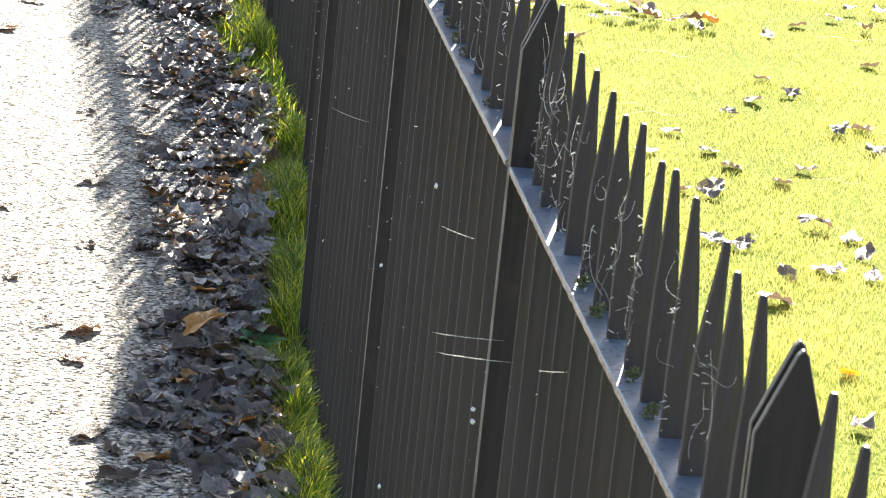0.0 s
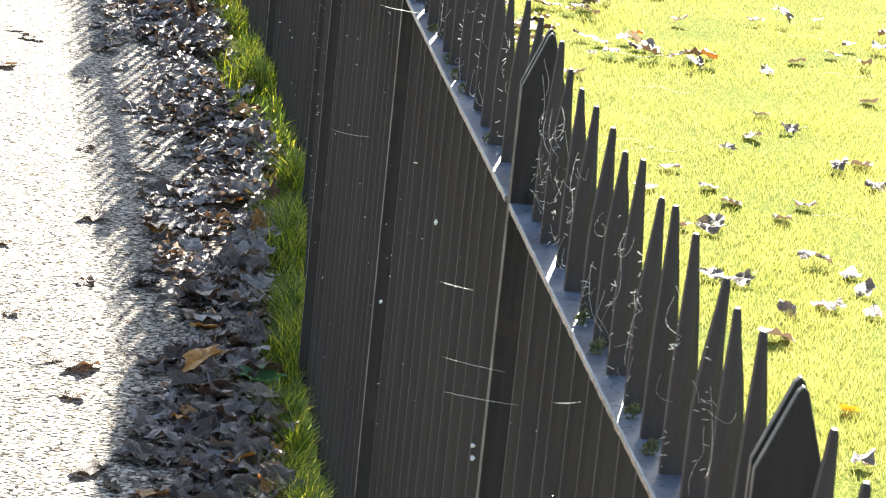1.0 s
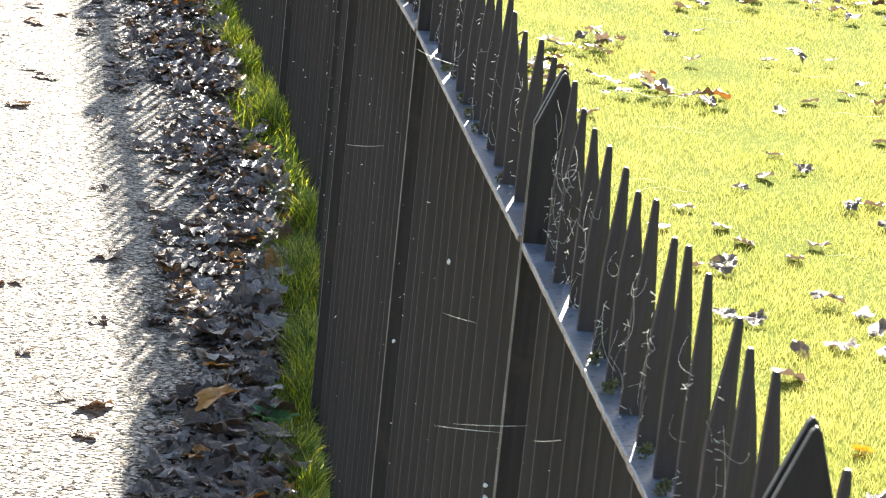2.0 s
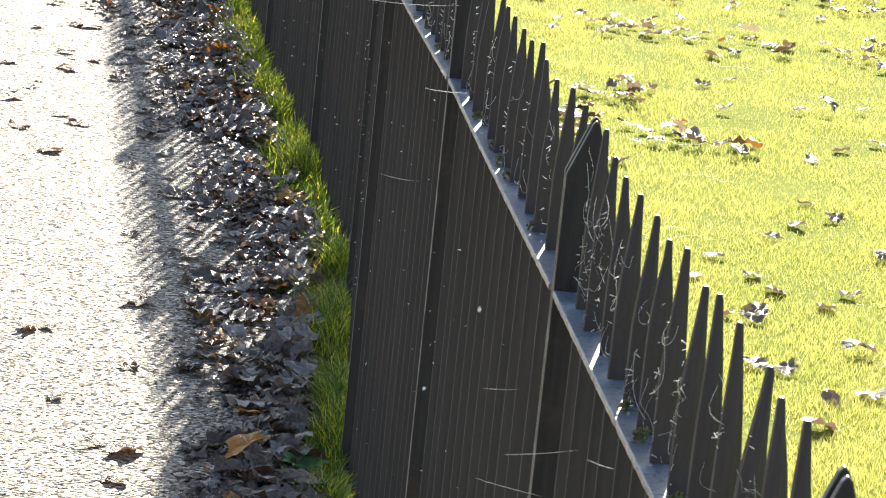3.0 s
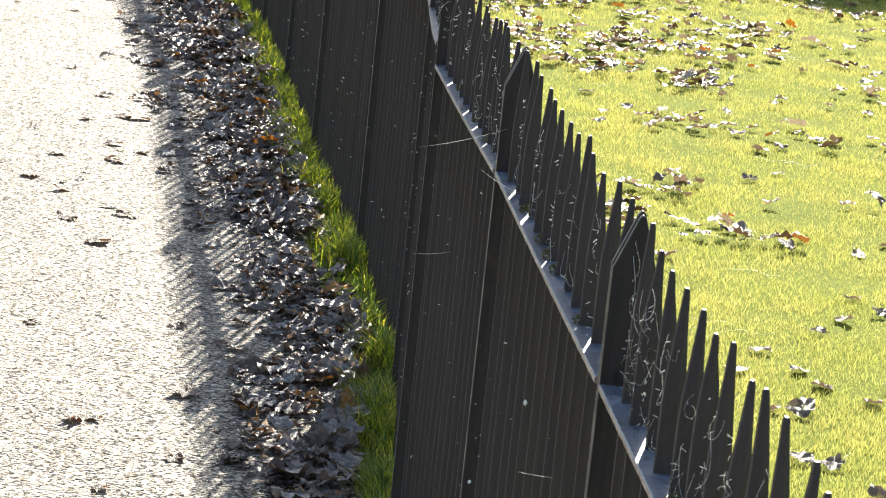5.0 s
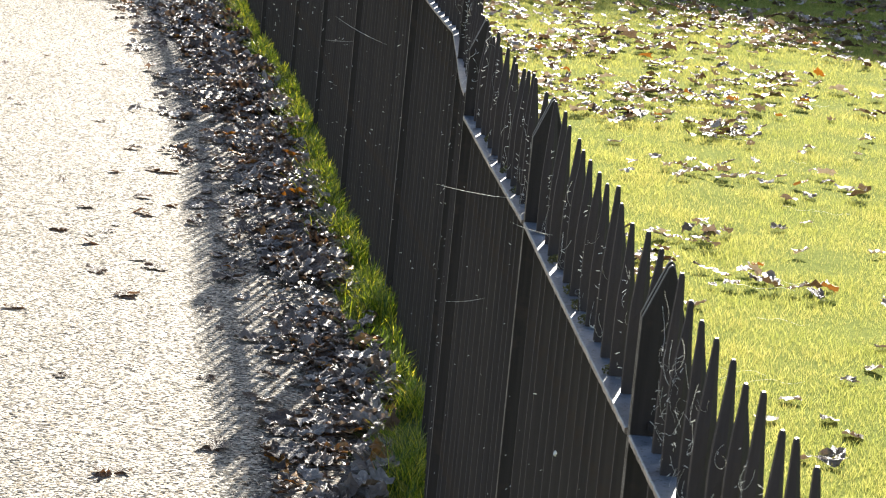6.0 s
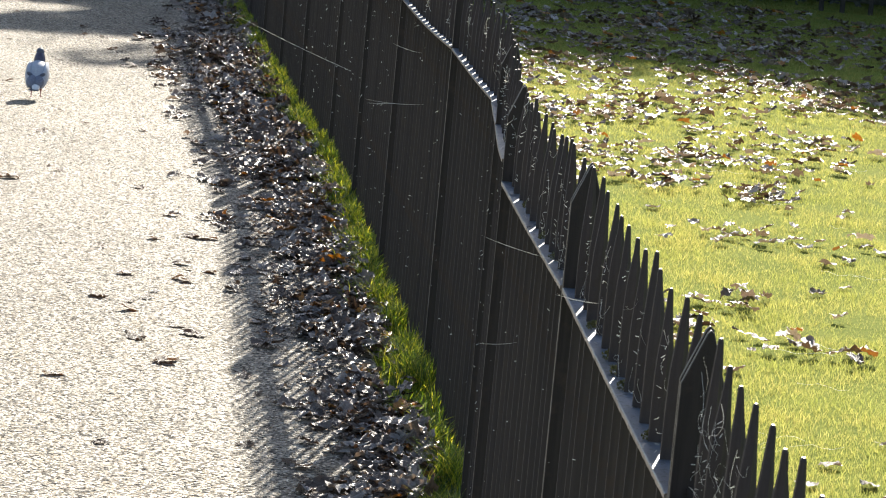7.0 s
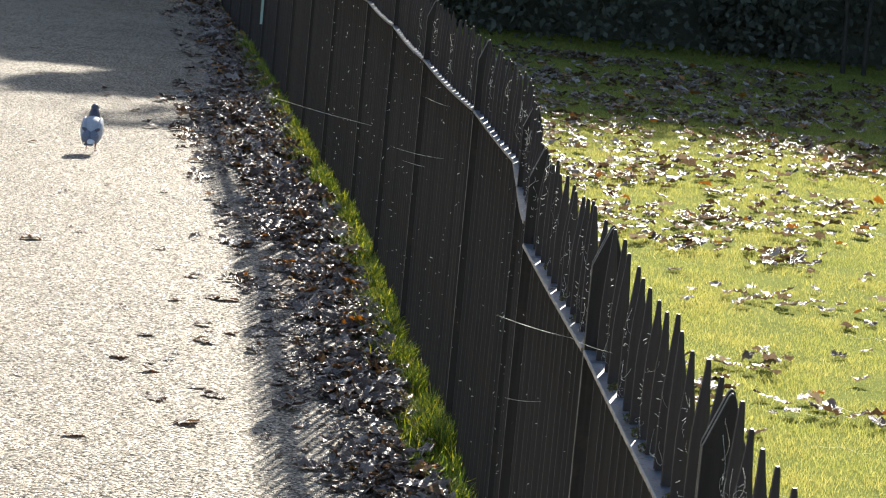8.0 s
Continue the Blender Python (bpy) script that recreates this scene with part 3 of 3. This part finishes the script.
def build_tree(x, y, height, spread, seed, per, clump, leaf=0.10):
    r, rng = random.Random(seed), np.random.default_rng(seed)
    tree = base("tree", pose(x, y, 0), "park tree with a thin autumn crown", "tree", "trees beyond the lawn")
    trunk = [(0, 0, -0.1), (0.05, 0, height * 0.2), (-0.05, 0.1, height * 0.45), (0.1, 0, height * 0.8)]
    vs, fs = tube(trunk, (0.24, 0.18, 0.14, 0.05), 10)
    centres, radii = [], []
    for k in range(12):
        a = k * 2.4 + r.uniform(-0.4, 0.4)
        z0 = height * r.uniform(0.35, 0.6)
        reach = spread * r.uniform(0.55, 1.0)
        end = Vector((reach * math.cos(a), reach * math.sin(a), z0 + height * r.uniform(0.08, 0.38)))
        mid = Vector((0, 0, z0)).lerp(end, 0.5) + Vector((0, 0, 0.25))
        v2, f2 = tube([(0, 0, z0), mid, end], (0.08, 0.05, 0.02), 6)
        fs += [tuple(i + len(vs) for i in f) for f in f2]
        vs += v2
        for q in range(5):
            w = r.uniform(0.35, 1.05)
            centres.append(tuple(Vector((0, 0, z0)).lerp(end, w) + Vector((r.gauss(0, 0.4), r.gauss(0, 0.4), r.gauss(0.1, 0.3)))))
            radii.append(r.uniform(0.3, 0.62) * clump)
    part("trunk", mesh_arrays("trunk", [tuple(v) for v in vs], fs, BARK, True), tree)
    v, f = leaf_cloud(rng, centres, radii, per, leaf)
    part("crown", mesh_arrays("crown", v, f, CROWN), tree, "loose crown of small leaves")


for k, (x, y, h, s, q, c) in enumerate([(-2.3, 34.0, 8.6, 3.4, 125, 0.9), (-4.4, 36.6, 8.9, 3.2, 70, 0.8), (-1.6, 36.4, 9.8, 2.4, 80, 0.9), (-8.0, 35.4, 9.2, 3.4, 46, 0.75), (-3.2, 37.0, 9.8, 3.2, 60, 0.85), (-6.0, 39.4, 11.2, 3.4, 70, 0.8), (-9.5, 40.5, 11.0, 3.4, 80, 0.9),
                                       (4.6, 35.4, 10.6, 3.2, 190, 1.0), (8.4, 38.0, 10.6, 3.0, 180, 1.0), (2.0, 44.2, 12.0, 3.4, 180, 1.0), (1.4, 38.0, 10.4, 3.0, 150, 1.0), (-4.0, 44.0, 12.4, 3.6, 90, 0.9)]):
    build_tree(x, y, h, s, 300 + k, q, c, 0.13 if c < 1 else 0.10)


def build_hedge(x0, span, y0, tall, clumps, label):
    rng, r = np.random.default_rng(8), random.Random(8)
    centres, radii = [], []
    for k in range(clumps):
        x = x0 + 0.3 + span * r.random()
        z = 0.15 + tall * r.random() ** 1.1
        centres.append((x, y0 + 2.2 * r.random() + 0.3 * math.sin(x * 1.3), z))
        radii.append(r.uniform(0.4, 0.75))
    v, f = leaf_cloud(rng, centres, radii, 220, 0.042)
    # a lumpy twiggy heart, so that no daylight comes through
    nx, nz = 60, 16
    core = []
    for side in (y0 + 1.3, y0 + 2.3):
        for i in range(nx):
            for j in range(nz):
                x, z = x0 + span * i / (nx - 1), -0.1 + tall * j / (nz - 1)
                core.append((x, side + 0.35 * noise.noise(Vector((x * 0.9, z * 0.9, side))), z + 0.35 * noise.noise(Vector((x * 0.6, 4, side))) * (j / nz)))
    o, half = len(v), nx * nz
    cf = []
    for h in (0, half):
        cf += [(h + i * nz + j, h + (i + 1) * nz + j, h + (i + 1) * nz + j + 1, h + i * nz + j + 1) for i in range(nx - 1) for j in range(nz - 1)]
    v, f = np.concatenate([v, core]), np.concatenate([f, np.array(cf) + o])
    tagged(new("hedge", mesh_arrays("hedge", v, f, HEDGE)), label, "hedge", kind="stuff")


build_hedge(-2.9, 17.2, 28.3, 4.75, 700, "dense dark evergreen shrubs in deep shade behind the lawn")
# Out of view: added to keep low bright sky off the far path.
build_hedge(-30.0, 30.0, 48.0, 6.5, 420, "unseen tall dark shrubs added to hide the low sky beyond the path")


def shrub_stems():
    """Bare stems showing in the dark under the hedge."""
    r = random.Random(77)
    for k in range(3):
        x = 1.35 + 0.25 * k + 0.1 * r.random()
        pts = [(0, 0, -0.1), (r.uniform(-0.05, 0.05), 0.02, 0.5), (r.uniform(-0.15, 0.15), 0.05, 1.3)]
        v, f = tube(pts, (0.025, 0.02, 0.015), 7)
        ob = new("shrub_stem", mesh_arrays("shrub_stem", [tuple(q) for q in v], f, STEM, True))
        ob.matrix_basis = pose(x, 27.75 + 0.3 * r.random(), 0)
        tagged(ob, "bare grey shrub stem in deep shade under the hedge", "stem", "shrub stems")


shrub_stems()


# ---------------------------------------------------------------- small things on the railing
def build_webs():
    """Tangles of old sunlit spider silk between the points."""
    r = random.Random(5)
    places = [2.28, 2.42, 2.62, 2.72, 2.86, 3.02, 3.12, 3.20, 3.27, 3.60, 3.85, 4.05, 4.3, 4.55, 4.9, 5.05, 5.3, 5.6, 5.9, 6.12, 6.3, 6.7, 7.1, 7.4, 7.7, 8.1, 8.5, 9.0, 9.6, 10.3, 10.9, 11.6]
    for y in places:
        web = base("cobweb", pose(fence_x(y), y, -0.036 if y > 6.2 else 0), "tangle of sunlit spider silk between railing points", "cobweb", "cobwebs on the railing")
        dense = 2 if 2.9 < y < 3.3 else 1
        for k in range(r.randint(3, 5) * dense):
            a = Vector((-0.014 + r.uniform(-0.004, 0.004), r.uniform(-0.02, 0.02), r.uniform(1.09, 1.22)))
            b = a + Vector((r.uniform(-0.010, 0.018), r.choice((-1, 1)) * r.uniform(0.015, 0.10), r.uniform(-0.06, 0.05)))
            loops, amp, ph, sag = r.choice((0, 0, 0.5, 0.8, 1.2)), r.uniform(0.003, 0.010), r.uniform(0, 6), r.uniform(0.0, 0.02)
            pts = []
            for i in range(15):
                t = i / 14
                w = math.sin(math.pi * t) * amp
                pts.append(a.lerp(b, t) + Vector((w * math.cos(ph + loops * 6.28 * t), 0.4 * w * math.sin(ph + loops * 5 * t), w * math.sin(ph + loops * 6.28 * t) - sag * math.sin(math.pi * t))))
            v, f = tube(pts, [r.uniform(0.00005, 0.00013) * (0.5 + 0.24 * y)] * 15, 3)
            part("strand", mesh_arrays("strand", [tuple(q) for q in v], f, SILK, True), web)
        # short white dashes, modelled in place of sun glints on the silk
        for k in range(12):
            c = Vector((-0.016, r.uniform(-0.06, 0.06), r.uniform(1.08, 1.22)))
            v, f = tube([c, c + Vector((r.uniform(-0.006, 0.006), r.uniform(-0.006, 0.006), r.uniform(-0.003, 0.004)))], (0.00012 + 0.00006 * y, 0.0001 + 0.00004 * y), 4)
            part("silk_glint", mesh_arrays("silk_glint", [tuple(q) for q in v], f, SILK, True), web)


build_webs()


def build_flecks():
    """Seed fluff and web crumbs caught in front of the bars."""
    r = random.Random(6)
    vs, fs = [], []
    for k in range(360):
        y = 2.6 + 14 * r.random() ** 0.8
        z = r.uniform(0.15, 1.0)
        c = Vector((fence_x(y) - r.uniform(0.016, 0.03), y, z))
        s = r.uniform(0.0006, 0.0017) * (0.15 + 0.10 * y)
        d = Vector((r.gauss(0, 1), r.gauss(0, 1), r.gauss(0, 0.7))).normalized() * s * r.uniform(1, 3)
        v, f = tube([c - d, c, c + d], (s * 0.3, s * 0.6, s * 0.3), 4)
        fs += [tuple(i + len(vs) for i in q) for q in f]
        vs += v
    tagged(new("fluff", mesh_arrays("fluff", [tuple(q) for q in vs], fs, SILK)), "white specks of seed fluff caught on the railing bars", "fluff", kind="stuff")


build_flecks()


def build_moss():
    rng = np.random.default_rng(9)
    for y in (2.50, 2.60, 2.80, 2.90, 3.70, 4.0, 4.10, 4.20, 4.42, 5.1, 5.32, 5.7):
        n = 60
        v, f = leaf_cloud(rng, [(0, 0, 0.004), (0.004, 0.003, 0.007)], [0.007, 0.006], n, 0.0022)
        ob = new("moss", mesh_arrays("moss", v, f, MOSS))
        ob.matrix_basis = pose(fence_x(y) - 0.013, y, 1.070 if y < 4.78 else 1.060)
        tagged(ob, "small cushion of green moss on the rail at a bar's foot", "moss", "moss on the rail")


build_moss()


def build_gossamer():
    """Fine silk lying over the grass tips, catching the sun."""
    r = random.Random(16)
    vs, fs = [], []
    for k in range(46):
        y = 6 + 12 * r.random()
        x = -0.05 * y + (0.2 * y + 0.3) * r.random()
        a, ln = r.uniform(-0.35, 0.35), r.uniform(0.05, 0.22)
        pts = [(x + t * ln * math.cos(a), y + t * ln * math.sin(a), 0.046 + 0.006 * math.sin(9 * t + k)) for t in (0, 0.2, 0.4, 0.6, 0.8, 1)]
        v, f = tube(pts, [0.00008 + 0.00002 * y] * 6, 3)
        fs += [tuple(i + len(vs) for i in q) for q in f]
        vs += v
    tagged(new("gossamer", mesh_arrays("gossamer", [tuple(q) for q in vs], fs, SILK, True)), "fine sunlit spider silk lying across the lawn", "silk", kind="stuff")


build_gossamer()


def build_droppings():
    mat = plain("bird_lime", (0.62, 0.62, 0.60), 0.8, 0.2, 0.2, 300)
    for x, y, z, size in ((0.054, 3.457, 0.759, 0.0026), (0.055, 3.450, 0.746, 0.0032), (-0.058, 4.375, 0.335, 0.0035), (-0.018, 4.04, 0.881, 0.0035), (-0.093, 4.642, 0.602, 0.003)):
        bm = bmesh.new()
        bmesh.ops.create_icosphere(bm, subdivisions=2, radius=1)
        for v in bm.verts:
            v.co *= 1 + 0.8 * noise.noise(v.co * 2.1 + Vector((x * 90, 0, 0)))
            v.co = Vector((v.co.x * 0.0025, v.co.y * size * 0.9, v.co.z * size))
        ob = new("bird_dropping", bm_mesh("bird_dropping", bm, mat, True))
        ob.matrix_basis = pose(x, y, z)
        tagged(ob, "dried white bird dropping on a railing bar", "dropping", "bird droppings")


build_droppings()


def build_weed():
    """A small broad-leaved weed by the end of the straight railing."""
    mat = leafy("weed_leaves", [(0.0, (0.05, 0.13, 0.06)), (1.0, (0.09, 0.19, 0.09))], 0.4, 0.3, 0.4)
    weed = base("weed", pose(-0.345, 6.02, 0.02), "small broad-leaved green weed at the foot of the railing", "weed")
    r = random.Random(3)
    for k in range(7):
        a = k * 0.9 + r.uniform(-0.2, 0.2)
        n, vs, fs = 6, [], []
        length, wide = r.uniform(0.045, 0.062), r.uniform(0.012, 0.018)
        for i in range(n + 1):
            t = i / n
            w = wide * math.sin(math.pi * min(0.98, t * 0.9 + 0.1))
            z = 0.045 * math.sin(1.7 * t) - 0.01 * t
            vs += [(length * t, -w, z + 0.004), (length * t, 0, z), (length * t, w, z + 0.004)]
            if i:
                o = 3 * i - 3
                fs += [(o, o + 3, o + 4, o + 1), (o + 1, o + 4, o + 5, o + 2)]
        part("leaf", mesh_arrays("leaf", vs, fs, mat, True), weed, at=pose(0, 0, 0, 0, 0, math.degrees(a)))


build_weed()


def build_strip():
    """A narrow pale green strip added against the far railing."""
    mat = plain("pale_green", (0.34, 0.46, 0.40), 0.5, 0.3, 0.15, 30)
    bm = bmesh.new()
    box(bm, -0.013, 0.013, -0.003, 0.003, 0.30, 1.12)
    bmesh.ops.bevel(bm, geom=list(bm.edges), offset=0.001, segments=1, affect="EDGES")
    ob = new("pale_strip", bm_mesh("pale_strip", bm, mat))
    ob.matrix_basis = pose(fence_x(22.6) - 0.020, 22.58, 0)
    tagged(ob, "narrow pale green strip set against the far railing", "marker")


build_strip()


# ---------------------------------------------------------------- drifting threads
def build_threads():
    """Loose ends of spider silk that drift in the air before the railing. Each one catches the sun at one time: time, place, length, dip, turn."""
    r = random.Random(14)
    made = []
    glints = [(0.0, 0.034, 3.017, 0.973, 0.072, 0.9, 0), (0.0, 0.101, 2.476, 1.108, 0.024, -3, 1), (1.5, -0.80, 5.2, 0.78, 0.085, 5.5, -1), (1.5, 0.047, 2.916, 0.985, 0.076, -4, 1), (3.5, -0.164, 4.617, 1.185, 0.140, -1, 2),
              (3.5, -0.085, 3.981, 1.180, 0.061, 8, 0), (4.5, 0.005, 3.254, 0.996, 0.038, 0, 2), (6.5, -0.794, 9.947, 0.936, 0.095, 11, 1), (6.5, -0.945, 10.82, 0.655, 0.099, -3, 4),
              (8.0, -1.442, 13.77, 0.516, 0.90, 9.4, 3), (8.0, -0.839, 10.21, 0.771, 0.192, 7.5, 3), (4.0, -0.191, 4.836, 0.883, 0.063, 2, 1)]
    for t, x, y, z, length, dip, turn in glints:
        pts = []
        sag = r.uniform(0.01, 0.04) * length
        for i in range(13):
            u = i / 12 - 0.5
            pts.append((u * length, r.uniform(-0.02, 0.02) * u * length, sag * 4 * u * u))
        v, f = tube(pts, [(0.00003 + 0.00011 * math.sin(math.pi * i / 12)) * (0.35 * y + 0.5) for i in range(13)], 4)
        ob = new("silk_thread", mesh_arrays("silk_thread", [tuple(q) for q in v], f, SILK, True))
        tagged(ob, "loose sunlit thread of spider silk drifting by the railing", "thread", "drifting silk threads")
        made.append((ob, t, Vector((x, y, z)), dip, turn, length))
    return made


THREADS = build_threads()


# ---------------------------------------------------------------- pigeon
def ellipsoid(name, radii, centre, mat, shape=None, tilt=0.0):
    bm = bmesh.new()
    bmesh.ops.create_uvsphere(bm, u_segments=20, v_segments=14, radius=1)
    m = Matrix.Rotation(radians(tilt), 3, "X")
    for v in bm.verts:
        c = Vector((v.co.x * radii[0], v.co.y * radii[1], v.co.z * radii[2]))
        if shape:
            c = shape(c)
        v.co = m @ c + Vector(centre)
    return bm_mesh(name, bm, mat, True)


def build_pigeon():
    """A grey street pigeon that walks away over the path; local y is its heading."""
    pale = plain("pigeon_grey", (0.36, 0.38, 0.43), 0.7, 0.2, 0.15, 120)
    dark = plain("pigeon_slate", (0.075, 0.085, 0.115), 0.6, 0.3, 0.25, 120)
    wing_mat = plain("pigeon_wing", (0.15, 0.165, 0.215), 0.65, 0.25, 0.25, 120)
    neck_mat = plain("pigeon_neck", (0.060, 0.055, 0.090), 0.4, 0.5, 0.3, 90)
    white = plain("pigeon_rump", (0.62, 0.62, 0.64), 0.8, 0.2, 0.1, 120)
    pink = plain("pigeon_leg", (0.26, 0.10, 0.09), 0.6, 0.3, 0.2, 150)
    bird = base("pigeon", pose(-3.0, 16.0, 0.02), "grey street pigeon with dark neck walking on the gravel path", "pigeon")
    def taper(c):
        k = 1 - 0.35 * max(0.0, -c.y / 0.12)
        return Vector((c.x * k, c.y, c.z * k))
    part("body", ellipsoid("body", (0.061, 0.100, 0.060), (0, 0, 0.136), pale, taper, 30), bird, "pale grey rounded body")
    part("neck", ellipsoid("neck", (0.029, 0.034, 0.058), (0, 0.070, 0.198), neck_mat, None, -14), bird, "dark purplish neck")
    head = part("head", ellipsoid("head", (0.020, 0.026, 0.022), (0, 0.084, 0.246), dark), bird, "slate grey head")
    bm = bmesh.new()
    bmesh.ops.create_cone(bm, cap_ends=True, segments=8, radius1=0.006, radius2=0.001, depth=0.022)
    bmesh.ops.transform(bm, matrix=pose(0, 0.118, 0.242, -100, 0, 0), verts=bm.verts)
    part("beak", bm_mesh("beak", bm, dark, True), head)
    for sx in (-1, 1):
        part("eye", ellipsoid("eye", (0.003, 0.004, 0.004), (sx * 0.0185, 0.090, 0.250), plain("pigeon_eye", (0.30, 0.09, 0.02), 0.2, 0.6)), head)
        fold = lambda c: Vector((c.x - sx * 0.10 * max(0.0, -c.y), c.y, c.z * (1 - 0.45 * max(0.0, -c.y / 0.115))))
        wing = part("wing", ellipsoid("wing", (0.018, 0.100, 0.048), (sx * 0.041, -0.016, 0.136), pale, fold, 32), bird, "folded grey wing")
        for yy, zz, ln, xx in ((-0.066, 0.144, 0.034, 0.030),):
            part("wing_bar", ellipsoid("wing_bar", (0.017, 0.012, ln * 0.3), (sx * xx, yy, zz), dark, lambda c: c + Vector((0, 0, sx * c.x * 0.5)), 20), wing, "dark slate wing bar")
        part("wing_tip", ellipsoid("wing_tip", (0.027, 0.046, 0.026), (sx * 0.018, -0.078, 0.112), wing_mat, None, 34), wing, "blue-grey crossed flight feathers")
    rump = part("rump", ellipsoid("rump", (0.020, 0.024, 0.011), (0.008, -0.120, 0.088), white, None, 30), bird, "white rump patch")
    bm = bmesh.new()
    box(bm, -0.022, 0.022, -0.150, -0.080, 0.078, 0.085)
    for v in bm.verts:
        v.co.z += (v.co.y + 0.080) * 0.10
        v.co.x *= 1.25 if v.co.y < -0.15 else 0.8
    bmesh.ops.bevel(bm, geom=list(bm.edges), offset=0.003, segments=2, affect="EDGES")
    part("tail", bm_mesh("tail", bm, dark), bird, "dark blunt tail")
    legs = []
    for sx in (-1, 1):
        v, f = tube([(0, 0, 0.02), (0, 0.006, -0.02), (0, -0.002, -0.050), (0, 0.002, -0.079)], (0.013, 0.008, 0.0035, 0.003), 7)
        leg = part("leg", mesh_arrays("leg", [tuple(q) for q in v], f, pink, True), bird, "pink leg", at=pose(sx * 0.024, 0.0, 0.082))
        for a in (-30, 0, 30, 180):
            w = radians(a)
            ln = 0.030 if a != 180 else 0.014
            v, f = tube([(0, 0.002, -0.078), (ln * 0.5 * math.sin(w), ln * 0.5 * math.cos(w), -0.077), (ln * math.sin(w), ln * math.cos(w), -0.080)], (0.0026, 0.0022, 0.001), 5)
            part("toe", mesh_arrays("toe", [tuple(q) for q in v], f, pink, True), leg)
        legs.append((leg, sx))
    for ob in bird.children_recursive:
        if ob.name.split(".")[0] in ("leg", "toe"):
            ob.data.transform(Matrix.Scale(0.72, 4))
            ob.location *= 0.72
        else:
            ob.data.transform(Matrix.Translation((0, 0, -0.024)))
    return bird, head, legs


PIGEON, PIGEON_HEAD, PIGEON_LEGS = build_pigeon()


# ---------------------------------------------------------------- what moves
def motions():
    # the pigeon: time, x, y of its feet
    way = [(0.0, -3.62, 12.30), (2.0, -3.47, 13.19), (4.0, -3.31, 14.08), (5.5, -3.18, 14.75), (6.5, -3.106, 15.21), (7.0, -3.075, 15.37), (7.5, -3.042, 15.59), (8.0, -2.996, 15.81)]
    times = [k / 8 for k in range(65)]
    rows = []
    for t in times:
        x, y = np.interp(t, [w[0] for w in way], [w[1] for w in way]), np.interp(t, [w[0] for w in way], [w[2] for w in way])
        rows.append((t, pose(x, y, 0.017 + 0.003 * math.cos(4 * math.pi * t * 2), 0, 2.5 * math.sin(4 * math.pi * t), 6)))
    walk(PIGEON, rows)
    for leg, side in PIGEON_LEGS:
        walk(leg, [(t, pose(side * 0.0226, 0.0, 0.0575, side * 26 * math.sin(4 * math.pi * t + 0.6), 0, 0)) for t in times])
    walk(PIGEON_HEAD, [(t, pose(0, 0.010 * math.sin(8 * math.pi * t), 0)) for t in times])
    # silk threads drift on the air, slowly up and along the railing, and sway
    r = random.Random(41)
    for ob, when, place, dip, turn, length in THREADS:
        drift = Vector((r.uniform(-0.02, 0.01), r.uniform(0.02, 0.10), r.uniform(-0.035, 0.035))) * min(1.0, 0.3 + 3 * length)
        rows = []
        for k in range(17):
            away = k / 2 - when
            near = min(1.0, abs(away))
            p = place + drift * away + Vector((r.gauss(0, 0.01), r.gauss(0, 0.02), r.gauss(0, 0.012))) * near
            rows.append((k / 2, pose(*p, r.uniform(-15, 15) * near, dip + r.gauss(0, 9) * near, turn + r.gauss(0, 10) * near)))
        walk(ob, rows)


motions()
